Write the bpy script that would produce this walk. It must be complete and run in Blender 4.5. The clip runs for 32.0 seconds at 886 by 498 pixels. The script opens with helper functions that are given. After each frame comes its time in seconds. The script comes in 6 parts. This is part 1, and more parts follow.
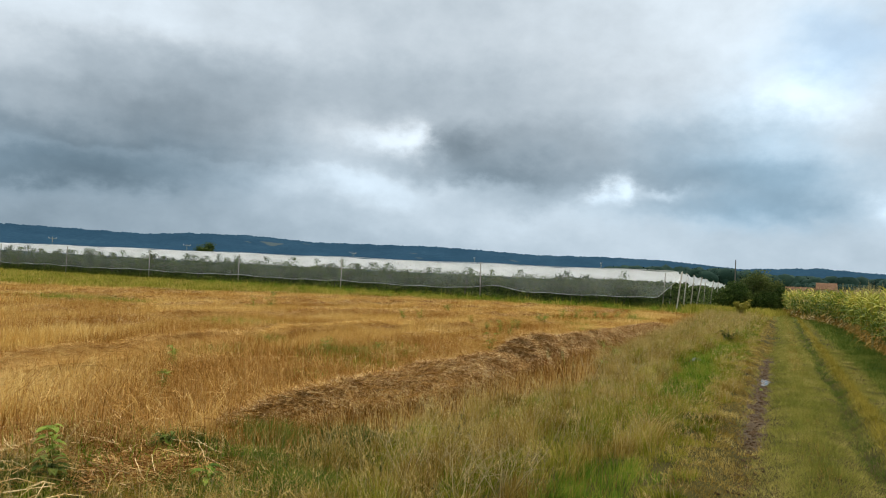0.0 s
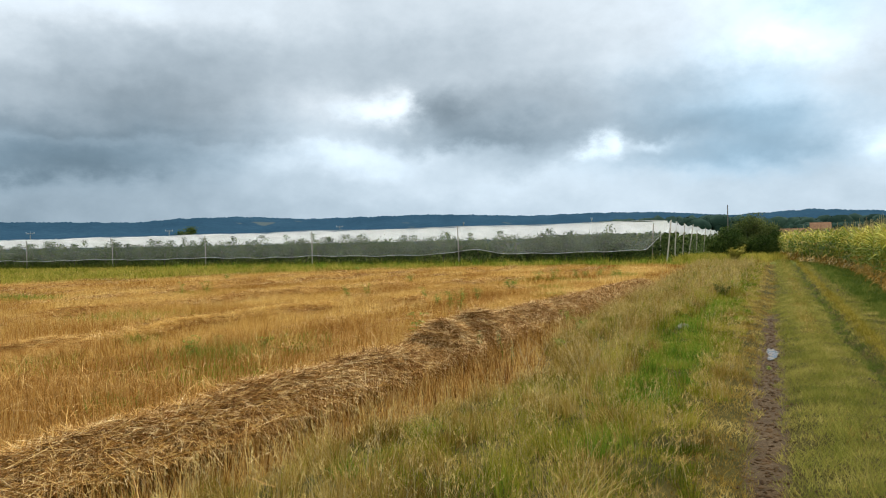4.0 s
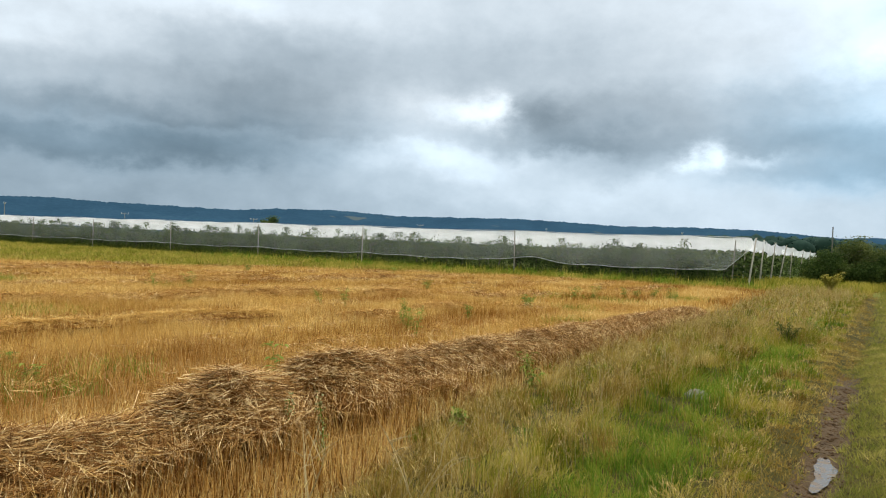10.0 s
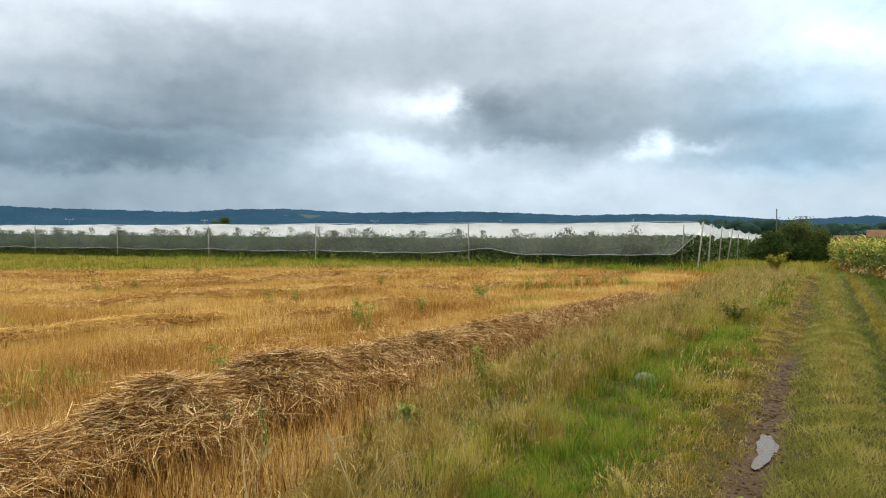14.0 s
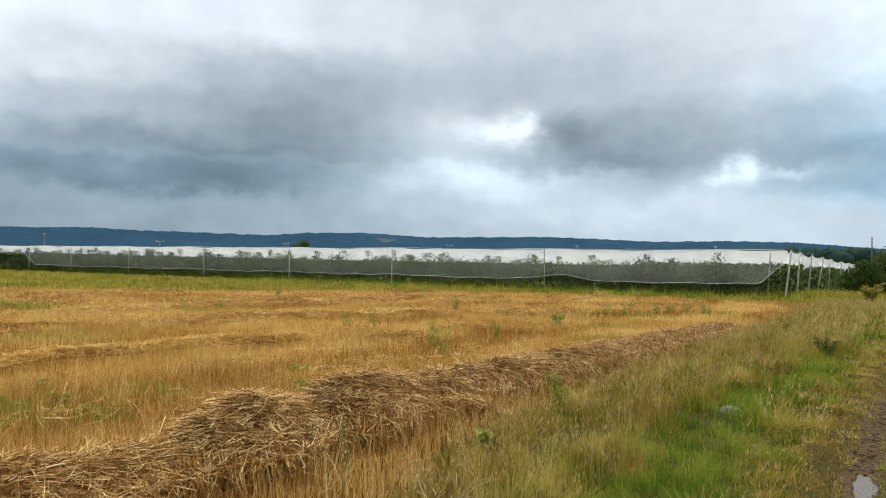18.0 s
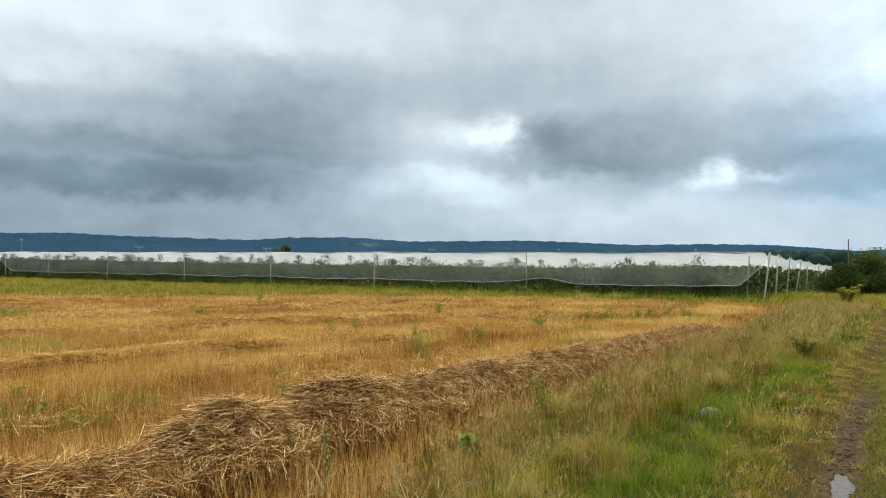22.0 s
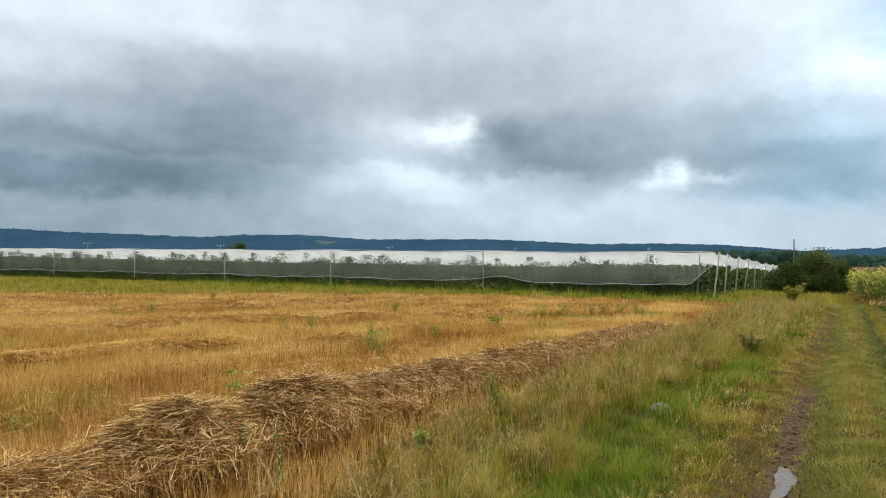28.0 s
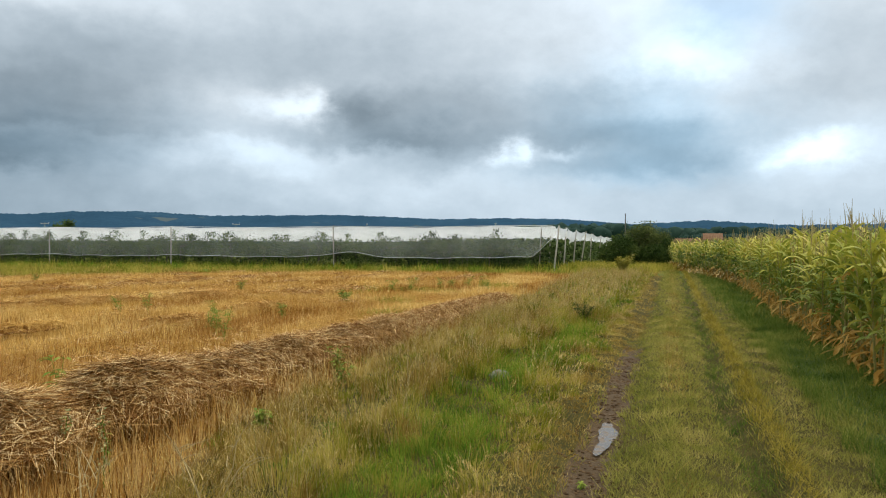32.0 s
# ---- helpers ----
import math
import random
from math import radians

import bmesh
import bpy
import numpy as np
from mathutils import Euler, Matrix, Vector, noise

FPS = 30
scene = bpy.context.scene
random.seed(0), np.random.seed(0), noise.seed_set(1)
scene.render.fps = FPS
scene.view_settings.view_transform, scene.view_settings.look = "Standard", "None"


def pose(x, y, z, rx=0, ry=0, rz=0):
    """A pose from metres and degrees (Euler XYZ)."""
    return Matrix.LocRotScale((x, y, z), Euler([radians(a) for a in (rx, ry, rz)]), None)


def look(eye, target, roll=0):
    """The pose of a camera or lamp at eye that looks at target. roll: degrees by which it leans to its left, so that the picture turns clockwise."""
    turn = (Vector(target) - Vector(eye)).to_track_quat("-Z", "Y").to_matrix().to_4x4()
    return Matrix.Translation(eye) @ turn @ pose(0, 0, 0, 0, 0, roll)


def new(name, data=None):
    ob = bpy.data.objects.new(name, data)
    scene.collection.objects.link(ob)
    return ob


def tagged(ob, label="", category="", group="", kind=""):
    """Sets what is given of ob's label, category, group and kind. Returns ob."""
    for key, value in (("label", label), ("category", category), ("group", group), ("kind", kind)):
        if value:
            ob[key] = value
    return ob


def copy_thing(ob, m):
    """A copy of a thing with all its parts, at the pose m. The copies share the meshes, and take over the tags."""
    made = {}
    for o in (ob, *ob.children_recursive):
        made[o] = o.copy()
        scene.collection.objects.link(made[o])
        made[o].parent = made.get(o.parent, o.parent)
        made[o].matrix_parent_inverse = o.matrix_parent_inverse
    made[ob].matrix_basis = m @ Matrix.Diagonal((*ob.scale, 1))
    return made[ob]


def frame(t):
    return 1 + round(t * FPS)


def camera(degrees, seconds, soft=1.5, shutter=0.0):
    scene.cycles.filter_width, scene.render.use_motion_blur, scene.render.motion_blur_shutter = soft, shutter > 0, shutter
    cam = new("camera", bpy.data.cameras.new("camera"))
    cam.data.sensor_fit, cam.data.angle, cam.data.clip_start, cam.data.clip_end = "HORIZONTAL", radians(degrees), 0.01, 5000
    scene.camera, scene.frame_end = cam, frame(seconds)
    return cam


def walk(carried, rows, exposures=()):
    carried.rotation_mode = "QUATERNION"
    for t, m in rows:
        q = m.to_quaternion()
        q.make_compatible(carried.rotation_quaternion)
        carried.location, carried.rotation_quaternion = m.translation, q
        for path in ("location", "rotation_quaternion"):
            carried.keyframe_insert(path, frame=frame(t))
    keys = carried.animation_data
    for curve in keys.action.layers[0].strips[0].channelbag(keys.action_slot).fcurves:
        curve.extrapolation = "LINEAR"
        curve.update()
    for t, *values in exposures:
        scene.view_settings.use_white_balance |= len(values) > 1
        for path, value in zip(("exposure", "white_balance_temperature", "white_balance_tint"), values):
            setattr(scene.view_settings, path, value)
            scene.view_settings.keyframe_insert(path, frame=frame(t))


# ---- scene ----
cam = camera(63.16, 32.0, soft=1.1)
METRES, EYE, TILT, LEAN, TURN = 9.5, 1.65, 2.26, -2.9, 22.5
ROWS = [
    (0.0, 0.0, 0.0, 0.0, 0.0, 0.0, -0.0),
    (0.5, 0.018, 0.0489, -0.0028, -4.66, -4.15, 1.69),
    (1.0, 0.0374, 0.0917, -0.0057, -1.61, -4.82, 3.92),
    (1.5, 0.0519, 0.1396, -0.0095, -1.31, -3.11, 4.48),
    (2.0, 0.0732, 0.1857, -0.0088, -2.47, -1.35, 5.06),
    (2.5, 0.0971, 0.2343, -0.0112, 0.22, -0.92, 2.78),
    (4.5, 0.1711, 0.4143, -0.0272, -0.58, -3.22, 4.58),
    (5.0, 0.1884, 0.454, -0.0295, 2.59, -2.97, 4.69),
    (5.5, 0.2032, 0.4904, -0.0336, 2.12, -0.71, 4.73),
    (6.0, 0.2179, 0.5345, -0.0316, -7.89, -3.82, 1.91),
    (6.5, 0.2376, 0.579, -0.0367, -4.98, -0.78, 2.23),
    (7.0, 0.2535, 0.6213, -0.0375, -4.1, -0.75, 2.42),
    (7.5, 0.2774, 0.6661, -0.0421, -4.11, -2.4, 2.44),
    (8.0, 0.3096, 0.7016, -0.0454, -0.44, -3.07, 0.36),
    (8.5, 0.3327, 0.7405, -0.0513, 4.03, -2.2, 1.32),
    (9.0, 0.3577, 0.775, -0.0506, 6.87, -4.24, 2.72),
    (9.5, 0.387, 0.8003, -0.0534, 9.99, -3.46, 1.56),
    (10.0, 0.4026, 0.82, -0.0509, 6.55, -2.12, 0.7),
    (10.5, 0.4046, 0.8306, -0.0538, 3.35, -3.03, 1.39),
    (11.0, 0.4106, 0.8329, -0.0527, 4.59, -2.0, 2.57),
    (11.5, 0.4109, 0.8326, -0.0531, 8.56, -2.01, 3.36),
    (12.0, 0.4095, 0.8312, -0.0523, 12.19, -1.8, 3.49),
    (12.5, 0.4109, 0.8299, -0.0528, 11.03, -1.59, 3.07),
    (13.0, 0.4126, 0.8307, -0.0534, 7.9, -2.73, 2.49),
    (13.5, 0.4148, 0.831, -0.0533, 5.08, -2.8, 2.39),
    (14.0, 0.4154, 0.8297, -0.0528, 2.99, -2.68, 2.66),
    (14.5, 0.4151, 0.8284, -0.0526, 2.48, -2.0, 2.4),
    (16.5, 0.4139, 0.8254, -0.0524, 4.2, -1.01, 2.23),
    (17.0, 0.4117, 0.8246, -0.0525, 7.27, -0.9, 2.12),
    (17.5, 0.4111, 0.8233, -0.0524, 9.88, -0.75, 2.02),
    (18.0, 0.4113, 0.8235, -0.052, 8.93, -0.45, 2.13),
    (18.5, 0.4116, 0.8237, -0.0527, 8.3, -0.49, 2.64),
    (19.0, 0.4123, 0.8237, -0.0524, 7.4, -0.65, 2.91),
    (19.5, 0.4132, 0.8239, -0.0522, 6.81, -0.47, 2.71),
    (20.0, 0.4131, 0.8239, -0.0523, 5.84, -0.06, 2.49),
    (20.5, 0.4136, 0.824, -0.0522, 5.93, -0.03, 2.62),
    (21.0, 0.4127, 0.8236, -0.0522, 5.76, -0.22, 2.8),
    (21.5, 0.4122, 0.8228, -0.0519, 7.19, -0.11, 2.83),
    (22.0, 0.4121, 0.8232, -0.0522, 7.53, -0.18, 2.39),
    (22.5, 0.4129, 0.8245, -0.0528, 6.8, -0.53, 2.23),
    (23.0, 0.4142, 0.8253, -0.053, 4.84, -0.69, 2.51),
    (23.5, 0.4155, 0.8253, -0.0529, 3.4, -0.74, 2.61),
    (24.0, 0.4151, 0.825, -0.0529, 2.92, -0.83, 2.57),
    (24.5, 0.4151, 0.825, -0.0527, 2.42, -0.66, 2.01),
    (25.0, 0.4143, 0.8246, -0.0527, 3.19, -0.61, 1.88),
    (25.5, 0.4141, 0.824, -0.0523, 3.46, -0.5, 1.95),
    (26.0, 0.4143, 0.8236, -0.0522, 2.83, -0.2, 2.25),
    (26.5, 0.4143, 0.823, -0.0524, 3.59, 0.01, 2.14),
    (28.5, 0.4141, 0.8243, -0.053, 4.14, -0.61, 2.14),
    (29.0, 0.4144, 0.8247, -0.0532, 3.55, -0.73, 2.01),
    (29.5, 0.4149, 0.8244, -0.0528, 2.87, -0.71, 2.05),
    (30.0, 0.4157, 0.8233, -0.0524, 2.58, -0.2, 2.26),
    (30.5, 0.4151, 0.8241, -0.0525, 1.3, -0.07, 2.24),
    (31.0, 0.4176, 0.8243, -0.0534, 0.34, -0.68, 2.53),
    (31.5, 0.4191, 0.824, -0.0536, -4.49, -1.62, 1.87),
    (32.0, 0.424, 0.8232, -0.0547, -7.61, -2.86, 2.41),
]
walk(cam, [(t, pose(0, 0, EYE, TILT, LEAN, TURN) @ pose(METRES * x, METRES * y, METRES * z, 90 + pitch, roll, yaw)) for t, x, y, z, yaw, pitch, roll in ROWS],
     exposures=[(0.0, -0.12), (1.0, 0.0), (2.0, 0.06), (4.3, 0.1), (5.2, 0.08), (6.0, 0.03), (6.5, 0.0), (8.0, -0.1), (9.0, 0.0), (10.0, 0.1), (12.0, 0.15), (14.0, 0.12), (17.0, 0.08), (19.0, 0.0), (32.0, 0.0)])

# ---- daylight: a broken overcast sky, with a weak veiled sun ----
SUN_AZ, SUN_EL = 55.0, 48.0


class Nodes:
    """Short names for building node trees."""

    def __init__(self, tree):
        self.tree, self.nodes, self.links = tree, tree.nodes, tree.links
        self.nodes.clear()

    def node(self, kind):
        return self.nodes.new(kind)

    def put(self, socket, value):
        if isinstance(value, bpy.types.NodeSocket):
            self.links.new(value, socket)
        elif value is not None:
            socket.default_value = value

    def math(self, op, a, b=None, c=None, clamp=False):
        n = self.node("ShaderNodeMath")
        n.operation, n.use_clamp = op, clamp
        for i, v in enumerate((a, b, c)):
            self.put(n.inputs[i], v)
        return n.outputs[0]

    def mix(self, fac, a, b, blend="MIX"):
        n = self.node("ShaderNodeMix")
        n.data_type, n.blend_type = "RGBA", blend
        self.put(n.inputs[0], fac)
        self.put(n.inputs[6], a if not isinstance(a, tuple) else (*a[:3], 1))
        self.put(n.inputs[7], b if not isinstance(b, tuple) else (*b[:3], 1))
        return n.outputs[2]

    def noise(self, scale, detail=4.0, rough=0.55, vector=None, kind="FBM", distort=0.0):
        n = self.node("ShaderNodeTexNoise")
        n.noise_type = kind
        n.inputs["Scale"].default_value, n.inputs["Detail"].default_value = scale, detail
        n.inputs["Roughness"].default_value, n.inputs["Distortion"].default_value = rough, distort
        if vector is not None:
            self.links.new(vector, n.inputs["Vector"])
        return n

    def ramp(self, fac, stops, smooth=False):
        n = self.node("ShaderNodeValToRGB")
        n.color_ramp.interpolation = "EASE" if smooth else "LINEAR"
        el = n.color_ramp.elements
        while len(el) < len(stops):
            el.new(0.5)
        for e, (p, col) in zip(el, stops):
            e.position = p
            e.color = (*col, 1) if len(col) == 3 else col
        self.put(n.inputs[0], fac)
        return n.outputs[0]

    def attribute(self, name):
        n = self.node("ShaderNodeAttribute")
        n.attribute_name = name
        return n.outputs["Fac"]

    def step(self, value, lo, hi):
        n = self.node("ShaderNodeMapRange")
        n.interpolation_type = "SMOOTHSTEP"
        self.put(n.inputs[0], value)
        n.inputs[1].default_value, n.inputs[2].default_value = lo, hi
        return n.outputs[0]


world = bpy.data.worlds.new("sky")
scene.world = world
world.use_nodes = True
w = Nodes(world.node_tree)
tex = w.node("ShaderNodeTexCoord").outputs["Generated"]
sep = w.node("ShaderNodeSeparateXYZ")
w.links.new(tex, sep.inputs[0])
dx, dy, dz = sep.outputs
az = w.math("MULTIPLY", w.math("ARCTAN2", dx, dy), 57.2958)
el = w.math("MULTIPLY", w.math("ARCSINE", dz), 57.2958)
# fine texture of the cloud layer, drawn out along the horizon
billow = w.node("ShaderNodeCombineXYZ")
w.put(billow.inputs[0], w.math("MULTIPLY", az, 0.085))
w.put(billow.inputs[1], w.math("MULTIPLY", el, 0.12))
warp = w.noise(2.4, 7.0, 0.60, billow.outputs[0])
wsep = w.node("ShaderNodeSeparateColor")
w.links.new(warp.outputs["Color"], wsep.inputs[0])
azw = w.math("ADD", az, w.math("MULTIPLY", w.math("SUBTRACT", wsep.outputs[0], 0.5), 7.5))
elw = w.math("ADD", el, w.math("MULTIPLY", w.math("SUBTRACT", wsep.outputs[1], 0.5), 4.4))


def cloud(a, e, wide, high, weight):
    """One soft cloud mass or break at an azimuth and elevation, in degrees."""
    u = w.math("DIVIDE", w.math("SUBTRACT", azw, a), wide)
    v = w.math("DIVIDE", w.math("SUBTRACT", elw, e), high)
    r = w.math("ADD", w.math("MULTIPLY", u, u), w.math("MULTIPLY", v, v))
    return w.math("MULTIPLY", w.math("EXPONENT", w.math("MULTIPLY", r, -1.0)), weight)


def summed(values):
    total = values[0]
    for v in values[1:]:
        total = w.math("ADD", total, v)
    return total


# tone of the cloud layer along the horizon, every seven degrees of azimuth from -66 to 18, for seven elevations
LAYERS = [(2.5, (154, 152, 152, 158, 168, 178, 186, 193, 198, 198, 195, 196, 196)),
          (4.6, (152, 154, 158, 158, 171, 190, 200, 206, 204, 200, 192, 208, 206)),
          (6.6, (142, 136, 130, 134, 172, 214, 210, 180, 186, 174, 172, 228, 218)),
          (8.6, (168, 150, 140, 138, 162, 196, 168, 150, 160, 162, 178, 204, 204)),
          (11.0, (196, 178, 166, 146, 164, 198, 162, 162, 170, 182, 210, 192, 195)),
          (14.0, (228, 208, 186, 168, 170, 180, 174, 188, 196, 212, 244, 208, 196)),
          (18.0, (238, 228, 224, 216, 208, 200, 198, 204, 212, 224, 228, 212, 205))]
PUFFS = [(-27.4, 10.8, 3.0, 1.1, 52), (-25.3, 11.7, 1.5, 1.2, 46), (-21.4, 10.8, 2.2, 1.6, -26), (-18.5, 8.5, 5.0, 0.7, -12), (-9.3, 7.6, 1.4, 1.2, 66), (-5.8, 7.4, 1.6, 0.5, 34),
         (-13.5, 7.0, 2.2, 0.8, -12), (3.4, 14.3, 2.2, 1.8, 14), (12.2, 6.9, 2.4, 0.9, 34), (-54, 5.8, 9.0, 0.6, -12), (-46, 8.2, 7.0, 0.6, -10), (-31, 7.7, 3.2, 0.8, 22), (-50, 7.9, 13, 0.4, 12)]
BLUE = [(2.5, 8.6, 6.5, 3.2, 0.05), (-2.0, 11.5, 7, 3.0, 0.03), (6.3, 17.0, 5, 2.8, 0.05), (-1, 5.8, 8, 1.2, 0.03), (-54, 6.6, 16, 1.6, 0.02)]
along = w.math("DIVIDE", w.math("ADD", azw, 66.0), 84.0, clamp=True)
tone, below = None, 0.0
for level, values in LAYERS:
    band = w.node("ShaderNodeValToRGB")
    band.color_ramp.interpolation = "CARDINAL"
    while len(band.color_ramp.elements) < len(values):
        band.color_ramp.elements.new(0.5)
    for i, (stop, value) in enumerate(zip(band.color_ramp.elements, values)):
        stop.position, stop.color = i / (len(values) - 1), (value / 255, value / 255, value / 255, 1)
    w.put(band.inputs[0], along)
    tone = band.outputs[0] if tone is None else w.mix(w.step(elw, below, level), tone, band.outputs[0])
    below = level
grain = w.noise(2.2, 9.0, 0.58, billow.outputs[0])
soft = w.noise(0.75, 4.0, 0.5, billow.outputs[0])
tone = summed([tone, w.math("MULTIPLY", w.math("SUBTRACT", grain.outputs[0], 0.5), 0.17),
               w.math("MULTIPLY", w.math("SUBTRACT", soft.outputs[0], 0.5), 0.06)] + [cloud(*c[:4], c[4] / 255) for c in PUFFS])
# behind the walker the layer is even
tone = w.math("MULTIPLY_ADD", w.step(w.math("ABSOLUTE", w.math("ADD", az, 24.0)), 52.0, 85.0), w.math("SUBTRACT", 0.77, tone), tone)
light = w.math("MULTIPLY", w.math("POWER", w.math("MAXIMUM", tone, 0.05), 2.2), 1.22)
cool = summed([w.math("MULTIPLY_ADD", w.math("SUBTRACT", 0.80, tone, clamp=True), 0.16, 0.054), w.math("MULTIPLY", w.step(elw, 12.0, 7.0), 0.02)] + [cloud(*c) for c in BLUE])
cool = w.math("MULTIPLY", cool, 2.2)
tint = w.node("ShaderNodeCombineColor")
w.put(tint.inputs[0], w.math("MULTIPLY", light, w.math("SUBTRACT", 1.0, cool)))
w.put(tint.inputs[1], light)
w.put(tint.inputs[2], w.math("MULTIPLY", light, w.math("MULTIPLY_ADD", cool, 0.85, 1.0)))
grey = tint.outputs[0]
clear = w.node("ShaderNodeTexSky")
clear.sky_type, clear.sun_disc = "NISHITA", False
clear.sun_elevation, clear.sun_rotation = radians(SUN_EL), radians(SUN_AZ)
open_sky = w.mix(1.0, clear.outputs[0], (0.12, 0.12, 0.12), "MULTIPLY")
# an overcast sky is about three times as bright overhead as low down, and whiter
high = w.step(el, 20.0, 65.0)
view = w.mix(cloud(6.3, 17.0, 4.0, 2.4, 0.35), grey, open_sky)
view = w.mix(w.math("MULTIPLY", high, 0.75), view, (0.90, 0.86, 0.78))
bg = w.node("ShaderNodeBackground")
w.links.new(view, bg.inputs[0])
w.links.new(w.math("MULTIPLY_ADD", high, 1.7, 1.0), bg.inputs[1])
w.links.new(bg.outputs[0], w.node("ShaderNodeOutputWorld").inputs[0])

sun_data = bpy.data.lights.new("sun", "SUN")
sun_data.energy, sun_data.angle, sun_data.color = 1.5, radians(14), (1.0, 0.95, 0.87)
sun = new("sun", sun_data)
sun.matrix_world = look((math.sin(radians(SUN_AZ)) * 60, math.cos(radians(SUN_AZ)) * 60, 66), (0, 0, 0))


# ---- materials ----
def material(name):
    m = bpy.data.materials.new(name)
    m.use_nodes = True
    n = Nodes(m.node_tree)
    out = n.node("ShaderNodeOutputMaterial")
    return m, n, out


def surface(name, stops, scale=3.0, detail=5.0, rough=0.8, island=0.5, bump=0.0, bump_scale=40.0, translucent=0.0, patch=0.25,
            patch_scale=0.35, coords="Object", spec=0.3, stretch=None, own=False):
    """A matt natural surface. Colour runs along stops by grain, by patches metres wide, and by a random share for each separate piece."""
    m, n, out = material(name)
    tc = n.node("ShaderNodeTexCoord").outputs[coords] if coords != "Position" else n.node("ShaderNodeNewGeometry").outputs["Position"]
    vec = tc
    if stretch:
        mp = n.node("ShaderNodeMapping")
        mp.inputs["Scale"].default_value = stretch
        n.links.new(tc, mp.inputs[0])
        vec = mp.outputs[0]
    grain = n.noise(scale, detail, 0.6, vec).outputs[0]
    wide = n.noise(patch_scale, 3.0, 0.5, n.node("ShaderNodeNewGeometry").outputs["Position"]).outputs[0]
    fac = n.math("ADD", n.math("MULTIPLY", n.math("SUBTRACT", grain, 0.5), 1.2), 0.5)
    fac = n.math("ADD", fac, n.math("MULTIPLY", n.math("SUBTRACT", wide, 0.5), patch * 4))
    if island:
        rnd = n.node("ShaderNodeObjectInfo").outputs["Random"] if own else n.node("ShaderNodeNewGeometry").outputs["Random Per Island"]
        fac = n.math("ADD", fac, n.math("MULTIPLY", n.math("SUBTRACT", rnd, 0.5), island * 2))
    col = n.ramp(fac, stops)
    b = n.node("ShaderNodeBsdfPrincipled")
    n.links.new(col, b.inputs["Base Color"])
    b.inputs["Roughness"].default_value = rough
    b.inputs["Specular IOR Level"].default_value = spec * 0.5
    if bump:
        bp = n.node("ShaderNodeBump")
        bp.inputs["Strength"].default_value, bp.inputs["Distance"].default_value = bump, 0.02
        n.links.new(n.noise(bump_scale, 5.0, 0.65, vec).outputs[0], bp.inputs["Height"])
        n.links.new(bp.outputs[0], b.inputs["Normal"])
    shader = b.outputs[0]
    if translucent:
        t = n.node("ShaderNodeBsdfTranslucent")
        n.links.new(col, t.inputs[0])
        mx = n.node("ShaderNodeMixShader")
        mx.inputs[0].default_value = translucent
        n.links.new(shader, mx.inputs[1])
        n.links.new(t.outputs[0], mx.inputs[2])
        shader = mx.outputs[0]
    n.links.new(shader, out.inputs[0])
    return m


STUBBLE = surface("stubble_straw", [(0.0, (0.29, 0.142, 0.030)), (0.35, (0.51, 0.300, 0.072)), (0.7, (0.68, 0.455, 0.145)), (1.0, (0.84, 0.66, 0.28))],
                  scale=6, island=0.30, rough=0.75, translucent=0.28, patch=0.40, patch_scale=0.30, spec=0.12)
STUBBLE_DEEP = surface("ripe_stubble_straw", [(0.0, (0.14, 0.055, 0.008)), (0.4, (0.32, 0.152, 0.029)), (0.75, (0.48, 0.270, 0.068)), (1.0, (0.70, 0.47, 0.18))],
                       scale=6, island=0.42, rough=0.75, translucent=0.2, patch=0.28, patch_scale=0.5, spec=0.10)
TUSSLED = surface("weathered_stubble_straw", [(0.0, (0.20, 0.088, 0.018)), (0.4, (0.42, 0.222, 0.055)), (0.75, (0.56, 0.345, 0.102)), (1.0, (0.70, 0.49, 0.19))],
                  scale=6, island=0.5, rough=0.7, translucent=0.15, patch=0.3, patch_scale=0.5, spec=0.1)
STRAW = surface("loose_straw", [(0.0, (0.11, 0.044, 0.010)), (0.3, (0.235, 0.110, 0.029)), (0.62, (0.39, 0.222, 0.074)), (0.86, (0.56, 0.368, 0.148)), (1.0, (0.76, 0.57, 0.29))],
                scale=8, island=0.58, rough=0.75, patch=0.12, patch_scale=1.2, spec=0.08)
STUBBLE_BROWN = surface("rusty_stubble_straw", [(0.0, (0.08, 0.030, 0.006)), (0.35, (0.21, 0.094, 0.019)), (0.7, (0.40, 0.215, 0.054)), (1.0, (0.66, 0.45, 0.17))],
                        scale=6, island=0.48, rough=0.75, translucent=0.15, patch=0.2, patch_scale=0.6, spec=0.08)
# reddish dark tones paint the shadow between the loose straws into the bed
STRAW_BED = surface("shadow_brown_straw_bed", [(0.0, (0.08, 0.031, 0.008)), (0.5, (0.23, 0.108, 0.030)), (1.0, (0.40, 0.225, 0.073))], scale=26, stretch=(1, 0.35, 1),
                    island=0, bump=1.0, bump_scale=35, patch=0.2, spec=0.05)
TALL_GRASS = surface("tall_grass_blades", [(0.0, (0.056, 0.082, 0.007)), (0.3, (0.150, 0.178, 0.014)), (0.6, (0.295, 0.276, 0.028)), (1.0, (0.56, 0.45, 0.10))],
                     scale=2, island=0.32, rough=0.8, translucent=0.30, patch=0.45, patch_scale=0.9, spec=0.06)
DRY_GRASS = surface("dry_grass_blades", [(0.0, (0.125, 0.074, 0.013)), (0.35, (0.285, 0.186, 0.038)), (0.7, (0.46, 0.325, 0.082)), (1.0, (0.73, 0.57, 0.22))],
                    scale=2, island=0.30, rough=0.85, translucent=0.28, patch=0.35, patch_scale=0.9, spec=0.08)
